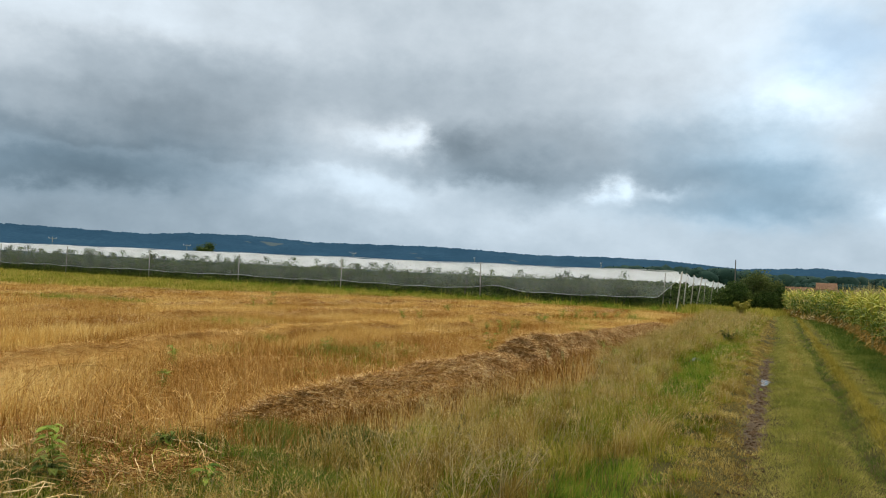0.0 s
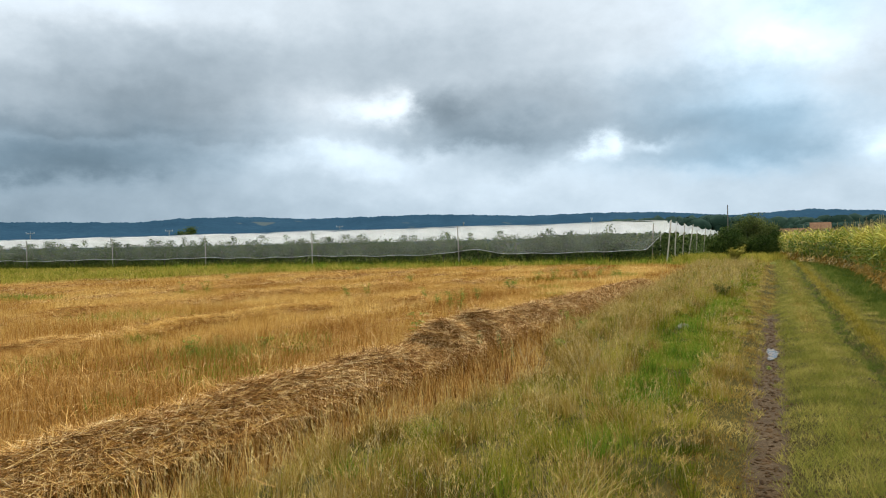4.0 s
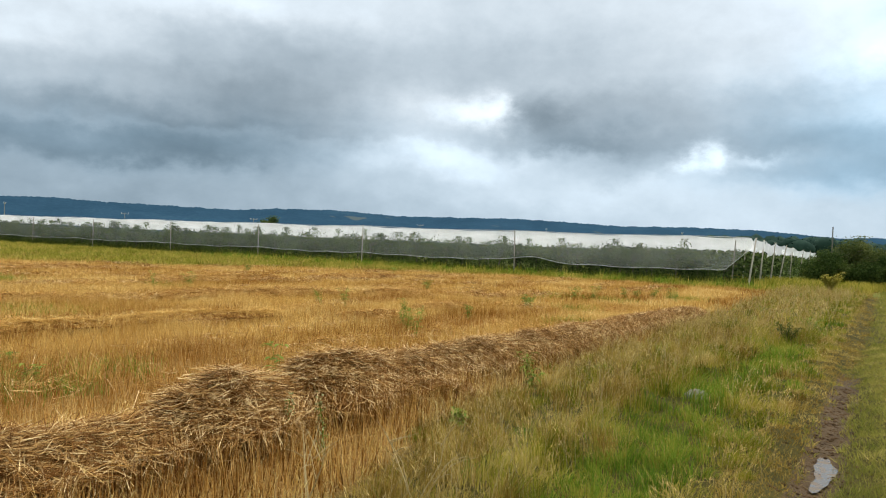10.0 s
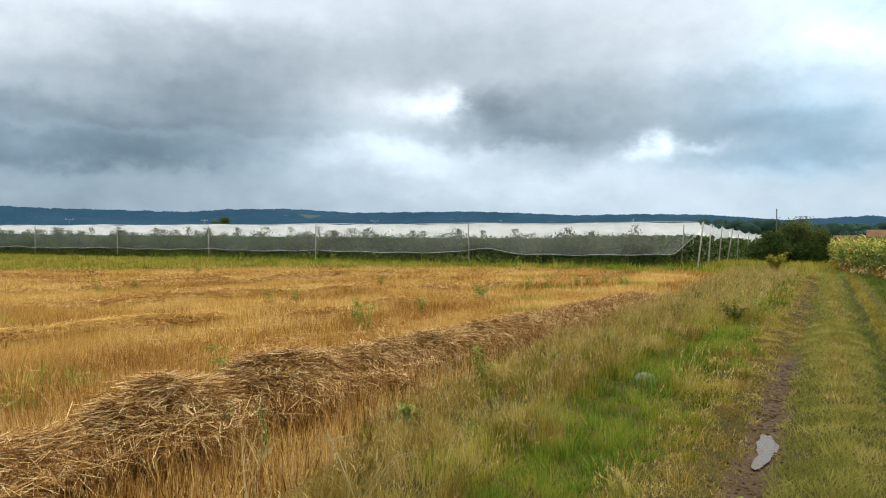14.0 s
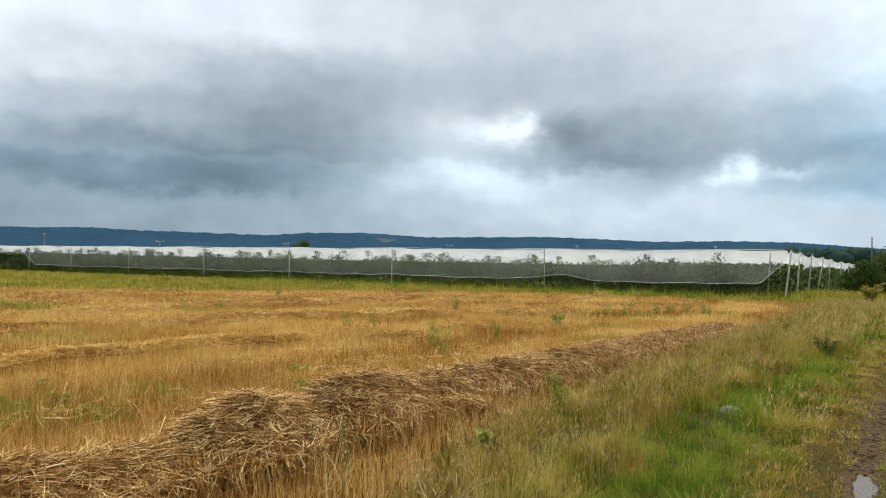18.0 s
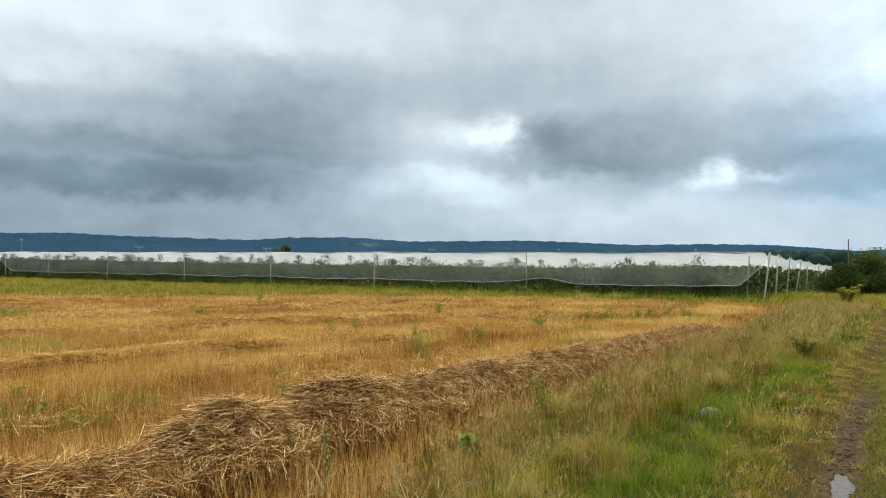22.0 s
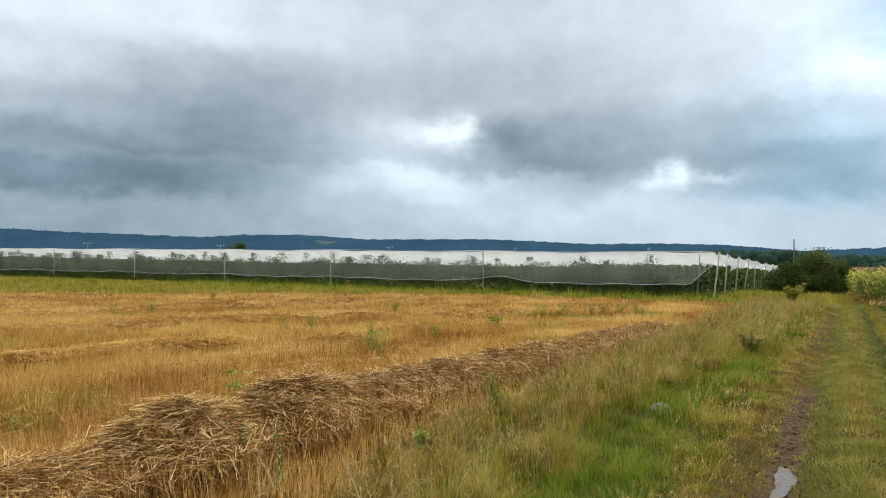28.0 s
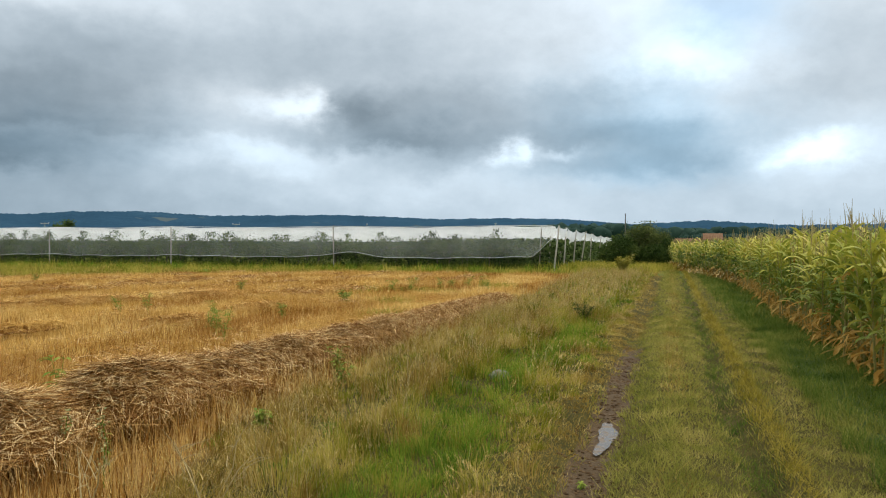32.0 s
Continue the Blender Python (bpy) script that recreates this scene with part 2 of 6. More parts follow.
LUSH_GRASS = surface("lush_grass_blades", [(0.0, (0.048, 0.102, 0.009)), (0.4, (0.118, 0.225, 0.018)), (0.75, (0.230, 0.325, 0.034)), (1.0, (0.38, 0.35, 0.055))],
                     scale=2, island=0.42, rough=0.75, translucent=0.33, patch=0.42, patch_scale=1.4, spec=0.1)
SHORT_GRASS = surface("short_grass_blades", [(0.0, (0.105, 0.126, 0.020)), (0.35, (0.220, 0.222, 0.040)), (0.7, (0.37, 0.325, 0.080)), (1.0, (0.54, 0.43, 0.15))],
                      scale=2, island=0.20, rough=0.85, translucent=0.33, patch=0.38, patch_scale=2.1, spec=0.05)
VERGE_GRASS = surface("verge_grass_blades", [(0.0, (0.040, 0.074, 0.012)), (0.4, (0.100, 0.152, 0.023)), (0.75, (0.190, 0.222, 0.038)), (1.0, (0.34, 0.31, 0.075))],
                      scale=2, island=0.30, rough=0.8, translucent=0.35, patch=0.45, patch_scale=0.9, spec=0.08)
RIDGE_GRASS = surface("ridge_grass_blades", [(0.0, (0.15, 0.125, 0.012)), (0.5, (0.31, 0.250, 0.035)), (1.0, (0.50, 0.385, 0.085))],
                      scale=2, island=0.4, rough=0.7, translucent=0.3, patch=0.35, patch_scale=0.9, spec=0.1)
HEADLAND = surface("headland_grass_blades", [(0.0, (0.13, 0.150, 0.013)), (0.5, (0.30, 0.278, 0.034)), (1.0, (0.53, 0.42, 0.09))],
                   scale=1, island=0.4, rough=0.7, translucent=0.35, patch=0.5, patch_scale=0.25, spec=0.12)
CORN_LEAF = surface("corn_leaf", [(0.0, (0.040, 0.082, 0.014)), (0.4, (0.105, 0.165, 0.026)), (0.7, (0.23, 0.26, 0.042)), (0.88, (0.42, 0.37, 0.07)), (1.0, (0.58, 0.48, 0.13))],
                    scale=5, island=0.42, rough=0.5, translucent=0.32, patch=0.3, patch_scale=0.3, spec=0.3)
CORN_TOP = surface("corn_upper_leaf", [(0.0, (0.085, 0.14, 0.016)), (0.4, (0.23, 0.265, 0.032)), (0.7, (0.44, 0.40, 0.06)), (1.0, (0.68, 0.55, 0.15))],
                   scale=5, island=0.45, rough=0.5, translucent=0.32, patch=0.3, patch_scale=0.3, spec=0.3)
TASSEL = surface("maize_tassel", [(0.0, (0.20, 0.15, 0.05)), (1.0, (0.46, 0.37, 0.16))], scale=9, island=0.4, rough=0.8, spec=0.1)
CORN_DRY = surface("corn_dry_leaf", [(0.0, (0.15, 0.066, 0.010)), (0.45, (0.38, 0.205, 0.038)), (0.8, (0.62, 0.42, 0.13)), (1.0, (0.84, 0.72, 0.44))], scale=7, island=0.55,
                   rough=0.75, translucent=0.35, patch=0.15, spec=0.1)
CORN_STALK = surface("corn_stalk", [(0.0, (0.13, 0.13, 0.03)), (0.6, (0.28, 0.23, 0.07)), (1.0, (0.45, 0.36, 0.16))], scale=9, island=0.3, rough=0.5)
HEDGE_LEAF = surface("hedge_leaves", [(0.0, (0.020, 0.038, 0.008)), (0.5, (0.052, 0.086, 0.018)), (1.0, (0.12, 0.145, 0.036))], scale=0.7, island=0.35,
                     rough=0.75, translucent=0.3, patch=0.4, patch_scale=0.6, spec=0.12)
HEDGE_WARM = surface("hedge_leaves_olive", [(0.0, (0.032, 0.050, 0.012)), (0.5, (0.080, 0.104, 0.026)), (1.0, (0.17, 0.178, 0.052))], scale=0.7, island=0.35,
                     rough=0.75, translucent=0.3, patch=0.4, patch_scale=0.6, spec=0.12)
APPLE_LEAF = surface("apple_leaves", [(0.0, (0.018, 0.034, 0.009)), (0.45, (0.050, 0.083, 0.021)), (1.0, (0.145, 0.19, 0.056))], scale=1.2, island=0.55,
                     rough=0.6, translucent=0.3, patch=0.5, patch_scale=0.7, spec=0.2)
BARK = surface("grey_bark", [(0.0, (0.05, 0.042, 0.035)), (1.0, (0.20, 0.17, 0.14))], scale=14, island=0, bump=0.6, rough=0.9)
FAR_LEAF = surface("far_woods_leaves", [(0.0, (0.009, 0.024, 0.019)), (0.5, (0.017, 0.038, 0.028)), (1.0, (0.030, 0.058, 0.038))], scale=0.3, island=0.12,
                   rough=0.8, patch=0.25, patch_scale=0.02, spec=0.1)
POST_WOOD = surface("weathered_post_wood", [(0.0, (0.17, 0.15, 0.115)), (0.5, (0.33, 0.30, 0.24)), (1.0, (0.50, 0.47, 0.40))], scale=4, stretch=(8, 8, 1),
                    island=0.25, own=True, bump=0.4, rough=0.85, spec=0.15)
POLE_WOOD = surface("dark_pole_wood", [(0.0, (0.06, 0.055, 0.05)), (1.0, (0.18, 0.165, 0.15))], scale=4, stretch=(6, 6, 1), island=0, rough=0.85)
STONE = surface("field_stone", [(0.0, (0.085, 0.085, 0.050)), (0.5, (0.17, 0.170, 0.115)), (1.0, (0.29, 0.285, 0.21))], scale=9, island=0, bump=0.7,
                bump_scale=25, rough=0.95, spec=0.1)
CLOD = surface("mud_clods", [(0.0, (0.035, 0.020, 0.010)), (1.0, (0.125, 0.078, 0.040))], scale=20, island=0.5, rough=0.9, spec=0.1)
PEBBLE = surface("pebbles", [(0.0, (0.08, 0.06, 0.042)), (1.0, (0.24, 0.19, 0.14))], scale=20, island=0.5, rough=0.9, spec=0.1)
PLASTER = surface("ochre_plaster", [(0.0, (0.34, 0.27, 0.19)), (1.0, (0.52, 0.43, 0.32))], scale=0.6, island=0, rough=0.9)
TILES = surface("terracotta_tiles", [(0.0, (0.095, 0.052, 0.030)), (0.5, (0.155, 0.088, 0.052)), (1.0, (0.22, 0.140, 0.090))], scale=1.2, island=0, rough=0.95,
                bump=0.4, bump_scale=4, spec=0.05)
DARK_GLASS = surface("window_dark", [(0.0, (0.02, 0.022, 0.026)), (1.0, (0.05, 0.055, 0.06))], scale=1, island=0, rough=0.15, spec=0.5)
HEM = surface("net_hem_cord", [(0.0, (0.45, 0.45, 0.44)), (1.0, (0.72, 0.72, 0.71))], scale=2, island=0, rough=0.7)
DEAD = surface("dead_stem", [(0.0, (0.30, 0.22, 0.09)), (1.0, (0.62, 0.50, 0.26))], scale=9, island=0.2, rough=0.7)
WEED_LEAF = surface("weed_leaf", [(0.0, (0.07, 0.12, 0.012)), (0.5, (0.16, 0.235, 0.026)), (1.0, (0.31, 0.35, 0.06))], scale=8, island=0.3, rough=0.65,
                    translucent=0.3, spec=0.15)
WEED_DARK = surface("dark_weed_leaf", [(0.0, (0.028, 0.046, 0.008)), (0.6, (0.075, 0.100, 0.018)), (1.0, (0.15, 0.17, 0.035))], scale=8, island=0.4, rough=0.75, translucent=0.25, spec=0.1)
WEED_YELLOW = surface("yellowing_weed_leaf", [(0.0, (0.24, 0.23, 0.03)), (1.0, (0.52, 0.44, 0.08))], scale=8, island=0.3, rough=0.65, translucent=0.35)
SEED_HEAD = surface("grass_seed_head", [(0.0, (0.28, 0.18, 0.045)), (0.6, (0.53, 0.38, 0.12)), (1.0, (0.74, 0.58, 0.25))], scale=4, island=0.4, rough=0.8, translucent=0.25, spec=0.1)
PALE_SEED = surface("pale_seed_head", [(0.0, (0.22, 0.23, 0.08)), (1.0, (0.42, 0.40, 0.18))], scale=8, island=0.3, rough=0.7)


def netting(name, cover, tint, fine):
    """Knitted hail net: white threads too fine to tell apart, so a share of the light passes straight through."""
    m, n, out = material(name)
    pos = n.node("ShaderNodeNewGeometry").outputs["Position"]
    folds = n.noise(fine, 6.0, 0.6, pos, distort=0.3).outputs[0]
    fac = n.math("ADD", cover, n.math("MULTIPLY", n.math("SUBTRACT", folds, 0.5), 0.45), clamp=True)
    col = n.mix(folds, tuple(c * 0.9 for c in tint), tint)
    d, t, tr = n.node("ShaderNodeBsdfDiffuse"), n.node("ShaderNodeBsdfTranslucent"), n.node("ShaderNodeBsdfTransparent")
    n.links.new(col, d.inputs[0])
    n.links.new(col, t.inputs[0])
    a, b = n.node("ShaderNodeMixShader"), n.node("ShaderNodeMixShader")
    a.inputs[0].default_value = 0.5
    n.links.new(d.outputs[0], a.inputs[1])
    n.links.new(t.outputs[0], a.inputs[2])
    n.links.new(fac, b.inputs[0])
    n.links.new(tr.outputs[0], b.inputs[1])
    n.links.new(a.outputs[0], b.inputs[2])
    n.links.new(b.outputs[0], out.inputs[0])
    return m


NET_SIDE = netting("hail_net_curtain", 0.20, (0.72, 0.76, 0.70), 0.5)
NET_ROOF = netting("hail_net_roof", 0.82, (0.80, 0.81, 0.81), 0.6)


def ground_material():
    """Soil, straw litter, grass thatch and mud, laid out by the distance across the track (attribute 'across') and across the field."""
    m, n, out = material("farm_ground")
    pos = n.node("ShaderNodeNewGeometry").outputs["Position"]
    sp = n.node("ShaderNodeSeparateXYZ")
    n.links.new(pos, sp.inputs[0])
    across = n.attribute("across")
    field = n.attribute("field")
    rut = n.attribute("rut")
    fine, mid, wide = n.noise(28, 6, 0.65, pos).outputs[0], n.noise(3.2, 5, 0.6, pos).outputs[0], n.noise(0.35, 4, 0.55, pos).outputs[0]
    wob = n.math("MULTIPLY", n.math("SUBTRACT", mid, 0.5), 1.1)
    straw = n.ramp(fine, [(0.2, (0.10, 0.043, 0.009)), (0.5, (0.25, 0.14, 0.038)), (0.8, (0.46, 0.30, 0.11))])
    straw = n.mix(n.step(wide, 0.52, 0.72), straw, (0.46, 0.34, 0.09))
    thatch = n.ramp(n.math("ADD", n.math("MULTIPLY", fine, 0.5), n.math("MULTIPLY", mid, 0.5)),
                    [(0.3, (0.021, 0.020, 0.005)), (0.5, (0.060, 0.050, 0.012)), (0.72, (0.13, 0.095, 0.026))])
    green = n.ramp(fine, [(0.25, (0.03, 0.05, 0.012)), (0.75, (0.09, 0.12, 0.03))])
    mud = n.ramp(n.math("ADD", n.math("MULTIPLY", fine, 0.6), n.math("MULTIPLY", mid, 0.4)),
                 [(0.3, (0.032, 0.019, 0.008)), (0.55, (0.088, 0.056, 0.026)), (0.8, (0.18, 0.122, 0.066))])
    meadow = n.ramp(n.math("ADD", n.math("MULTIPLY", wide, 0.6), n.math("MULTIPLY", fine, 0.4)),
                    [(0.3, (0.08, 0.11, 0.02)), (0.7, (0.20, 0.20, 0.045))])
    col = n.mix(n.step(n.math("ADD", field, n.math("MULTIPLY", wob, 0.5)), -0.25, 0.25), thatch, straw)
    verge = n.step(n.math("ADD", across, n.math("MULTIPLY", wob, 0.4)), 1.9, 2.3)
    col = n.mix(verge, col, green)
    far = n.step(sp.outputs[1], 51.0, 54.0)
    col = n.mix(far, col, meadow)
    wet = n.step(n.math("ADD", rut, n.math("MULTIPLY", n.math("SUBTRACT", fine, 0.5), 0.7)), 0.40, 0.62)
    col = n.mix(wet, col, mud)
    b = n.node("ShaderNodeBsdfPrincipled")
    b.inputs["Specular IOR Level"].default_value = 0.08
    n.links.new(col, b.inputs["Base Color"])
    n.links.new(n.math("SUBTRACT", 0.95, n.math("MULTIPLY", wet, 0.30)), b.inputs["Roughness"])
    bp = n.node("ShaderNodeBump")
    bp.inputs["Strength"].default_value, bp.inputs["Distance"].default_value = 0.9, 0.03
    n.links.new(n.math("ADD", fine, n.math("MULTIPLY", mid, 0.8)), bp.inputs["Height"])
    n.links.new(bp.outputs[0], b.inputs["Normal"])
    n.links.new(b.outputs[0], out.inputs[0])
    return m


def hill_material():
    m, n, out = material("haze_blue_hills")
    pos = n.node("ShaderNodeNewGeometry").outputs["Position"]
    crowns, woods, plots = n.noise(0.05, 5, 0.6, pos).outputs[0], n.noise(0.004, 4, 0.6, pos).outputs[0], n.noise(0.0052, 2, 0.4, pos).outputs[0]
    # the blue of distance haze is painted into the colour of the woods
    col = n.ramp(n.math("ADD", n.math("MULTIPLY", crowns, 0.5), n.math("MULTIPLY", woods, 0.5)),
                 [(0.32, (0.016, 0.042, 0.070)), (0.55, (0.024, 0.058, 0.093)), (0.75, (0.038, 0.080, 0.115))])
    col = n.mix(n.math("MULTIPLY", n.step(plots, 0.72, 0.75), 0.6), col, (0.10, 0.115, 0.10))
    b = n.node("ShaderNodeBsdfDiffuse")
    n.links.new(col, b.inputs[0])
    n.links.new(b.outputs[0], out.inputs[0])
    return m


def water_material():
    """Still rain water over mud, with silt that breaks the surface here and there."""
    m, n, out = material("puddle_water")
    pos = n.node("ShaderNodeNewGeometry").outputs["Position"]
    silt = n.step(n.noise(9, 6, 0.65, pos, distort=0.6).outputs[0], 0.46, 0.58)
    b = n.node("ShaderNodeBsdfPrincipled")
    n.links.new(n.mix(silt, (0.075, 0.058, 0.040), (0.13, 0.092, 0.055)), b.inputs["Base Color"])
    n.links.new(n.math("MULTIPLY_ADD", silt, 0.38, 0.06), b.inputs["Roughness"])
    b.inputs["IOR"].default_value, b.inputs["Specular IOR Level"].default_value = 1.33, 0.5
    bp = n.node("ShaderNodeBump")
    bp.inputs["Strength"].default_value, bp.inputs["Distance"].default_value = 0.12, 0.01
    n.links.new(n.noise(14, 4, 0.5, pos).outputs[0], bp.inputs["Height"])
    n.links.new(bp.outputs[0], b.inputs["Normal"])
    n.links.new(b.outputs[0], out.inputs[0])
    return m


GROUND, HILL, WATER = ground_material(), hill_material(), water_material()


# ---- mesh helpers ----
rng = np.random.default_rng(7)


def mesh_of(name, verts, faces, mats, mat_index=None, smooth=False):
    """A mesh from arrays. faces: a list of (F, k) integer arrays, one array for each number of corners."""
    me = bpy.data.meshes.new(name)
    verts = np.asarray(verts, dtype=np.float32).reshape(-1, 3)
    me.vertices.add(len(verts))
    me.vertices.foreach_set("co", verts.ravel())
    faces = [np.asarray(f, dtype=np.int32) for f in faces if len(f)]
    me.loops.add(sum(f.size for f in faces))
    me.loops.foreach_set("vertex_index", np.concatenate([f.ravel() for f in faces]))
    sizes = np.concatenate([np.full(len(f), f.shape[1], dtype=np.int32) for f in faces])
    me.polygons.add(len(sizes))
    me.polygons.foreach_set("loop_start", np.concatenate([[0], np.cumsum(sizes)[:-1]]).astype(np.int32))
    for mat in mats if isinstance(mats, (list, tuple)) else [mats]:
        me.materials.append(mat)
    if mat_index is not None:
        me.polygons.foreach_set("material_index", np.asarray(mat_index, dtype=np.int32))
    if smooth:
        me.polygons.foreach_set("use_smooth", np.ones(len(sizes), dtype=bool))
    me.update(calc_edges=True)
    return me


def part(name, me, parent, label="", m=None):
    ob = new(name, me)
    ob.parent = parent
    if m is not None:
        ob.matrix_basis = m
    return tagged(ob, label) if label else ob


def part_bm(name, bm, mat, parent, label=""):
    me = bpy.data.meshes.new(name)
    bm.to_mesh(me)
    bm.free()
    me.materials.append(mat)
    return part(name, me, parent, label)


def thing(name, m, label, category, group="", data=None):
    ob = new(name, data)
    ob.matrix_basis = m
    return tagged(ob, label, category, group)


def value_noise(x, y, scale, seed=0):
    """Smooth noise between 0 and 1 on the plan, from a few crossed waves."""
    r = np.random.default_rng(100 + seed)
    total = np.zeros_like(np.asarray(x, dtype=float))
    for _ in range(6):
        a, k, p = r.uniform(0, 2 * np.pi), r.uniform(0.6, 1.7) * 2 * np.pi / scale, r.uniform(0, 2 * np.pi)
        total = total + np.sin(k * (np.cos(a) * x + np.sin(a) * y) + p)
    return np.clip(0.5 + total / 6.5, 0, 1)


# ---- the plan ----
def track(y):
    """The line of the left-hand wheel rut, which bears slowly to the right."""
    return 0.36 + 0.045 * (np.minimum(y, 75.0) - 13.5)


def field_edge(y):
    """Where the stubble ends and the grass strip beside the track begins."""
    return np.interp(y, [5, 7, 10, 12.4, 13.6, 15.3, 19, 22, 60], [-3.2, -3.3, -2.8, -2.45, -2.5, -2.75, -2.85, -2.9, -2.4]) + 0.16 * np.sin(y * 0.9) * np.sin(y * 0.31 + 1)


def field_end(x):
    """The far end of the stubble, before the green headland along the orchard."""
    return np.interp(x, [-60, -44, -36, -31, -27, -23, -18, -10, 0], [21.5, 27.5, 30.5, 34, 42, 46, 49.3, 50.5, 51]) + 0.7 * np.sin(x * 0.37) + 0.6 * np.sin(x * 1.1 + 1)


def field_start(x):
    """The near corner of the stubble; before it the ground is weedy."""
    return 5.3 + 0.95 * np.minimum(x + 4.2, 0.8) + 0.3 * np.sin(x * 2.1)


def rut_depth(x, y):
    """How far down the two wheel ruts are worn, 0 to 1."""
    u = x - track(y)
    left = np.exp(-((u / 0.19) ** 4))
    right = 0.8 * np.exp(-(((u - 1.14 + 0.05 * np.sin(y * 0.8)) / 0.11) ** 2))
    return left, right


def height(x, y):
    x, y = np.asarray(x, dtype=float), np.asarray(y, dtype=float)
    u = x - track(y)
    near = np.clip((75 - y) / 20, 0, 1)
    left, right = rut_depth(x, y)
    z = -0.065 * left - 0.085 * right + 0.07 * np.exp(-(((u - 1.42) / 0.13) ** 2)) + 0.025 * np.exp(-(((u - 0.6) / 0.3) ** 2))
    z = z + 0.03 * np.exp(-(((u + 0.75) / 0.5) ** 2)) + 0.03 * (value_noise(x, y, 0.9, 3) - 0.5) * (u > -0.9) * (u < 2.0)
    z = z + 0.018 * left * (value_noise(x * 1.0, y * 0.7, 0.8, 5) - 0.5) * 2
    z = z - 0.035 * left * np.exp(-(((y - 15.45) / 0.55) ** 4))
    return z * near


# ---- the ground, one sheet to the horizon ----
def lines(lo, hi, dense_lo, dense_hi, fine):
    inner = np.arange(dense_lo, dense_hi + 1e-6, fine)
    g = np.cumsum(fine * 1.16 ** np.arange(1, 400))
    left = dense_lo - g[g < dense_lo - lo]
    right = dense_hi + g[g < hi - dense_hi]
    return np.concatenate([[lo], left[::-1], inner, right, [hi]])


def build_ground():
    xs, ys = lines(-4600, 4600, -2.2, 3.6, 0.06), lines(-4600, 4600, 3.0, 24.0, 0.13)
    X, Y = np.meshgrid(xs, ys)
    Z = height(X, Y)
    nx, ny = len(xs), len(ys)
    i = np.arange(nx * ny).reshape(ny, nx)
    quads = np.stack([i[:-1, :-1], i[:-1, 1:], i[1:, 1:], i[1:, :-1]], -1).reshape(-1, 4)
    me = mesh_of("ground", np.stack([X, Y, Z], -1), [quads], GROUND, smooth=True)
    left, right = rut_depth(X, Y)
    bare = (left * np.clip((Y - 7.4) / 2.6, 0, 1) * np.clip((25.0 - Y) / 6.0, 0, 1) * (0.75 + 0.5 * value_noise(X, Y, 1.4, 8)) ) * (Y < 60) * (Y > -20)
    inside = np.clip(np.minimum(np.minimum(field_edge(Y) - X, field_end(X) - Y), Y - field_start(X)), -4.0, 4.0)
    for name, values in (("across", X - track(Y)), ("field", inside), ("rut", bare)):
        me.attributes.new(name, "FLOAT", "POINT").data.foreach_set("value", values.ravel().astype(np.float32))
    return tagged(new("ground", me), "farm ground with stubble field, grassy strip and rutted track", "ground", kind="structure")


build_ground()


def build_puddle(y0, y1, name_level):
    ys = np.linspace(y0, y1, 24)
    half = 0.080 * np.sqrt(np.clip(1 - ((ys - (y0 + y1) / 2) / ((y1 - y0) / 2)) ** 2, 0, 1)) * (1 + 0.16 * np.sin(ys * 9) + 0.10 * np.sin(ys * 23)) * np.interp(ys, [y0, y1], [0.75, 1.15])
    c = track(ys) + 0.02 + 0.025 * np.sin(ys * 5)
    v = np.concatenate([np.stack([c - half, ys, np.full_like(ys, name_level)], 1), np.stack([c + half, ys, np.full_like(ys, name_level)], 1)])
    k = np.arange(23)
    me = mesh_of("puddle", v, [np.stack([k, k + 24, k + 25, k + 1], 1)], WATER)
    return tagged(new("puddle", me), "shallow rain puddle in the muddy wheel rut", "puddle")


build_puddle(14.8, 16.02, -0.072)


# ---- blades: stubble stalks, grass and leaves, each one its own piece of mesh ----
def blade_arrays(base, tall, wide, lean, turn, segs, taper=1.5):
    n = len(base)
    side = np.stack([np.cos(turn), np.sin(turn), np.zeros(n)], 1)
    verts = []
    for s in range(segs):
        t = s / segs
        mid = base + np.concatenate([lean * (t ** 2 * tall)[:, None], (tall * t * (1 - 0.25 * t * np.minimum(1, np.linalg.norm(lean, axis=1))))[:, None]], 1)
        hw = (wide * (1 - t ** taper) * 0.5)[:, None]
        verts += [mid - side * hw, mid + side * hw]
    tip = base + np.concatenate([lean * tall[:, None], (tall * (1 - 0.25 * np.minimum(1, np.linalg.norm(lean, axis=1))))[:, None]], 1)
    verts.append(tip)
    k = 2 * segs + 1
    V = np.stack(verts, 1).reshape(-1, 3)
    o = (np.arange(n) * k)[:, None]
    quads = np.concatenate([o + np.array([2 * s, 2 * s + 1, 2 * s + 3, 2 * s + 2]) for s in range(segs - 1)]) if segs > 1 else np.zeros((0, 4), int)
    tris = o + np.array([2 * segs - 2, 2 * segs - 1, 2 * segs])
    return V, quads, tris


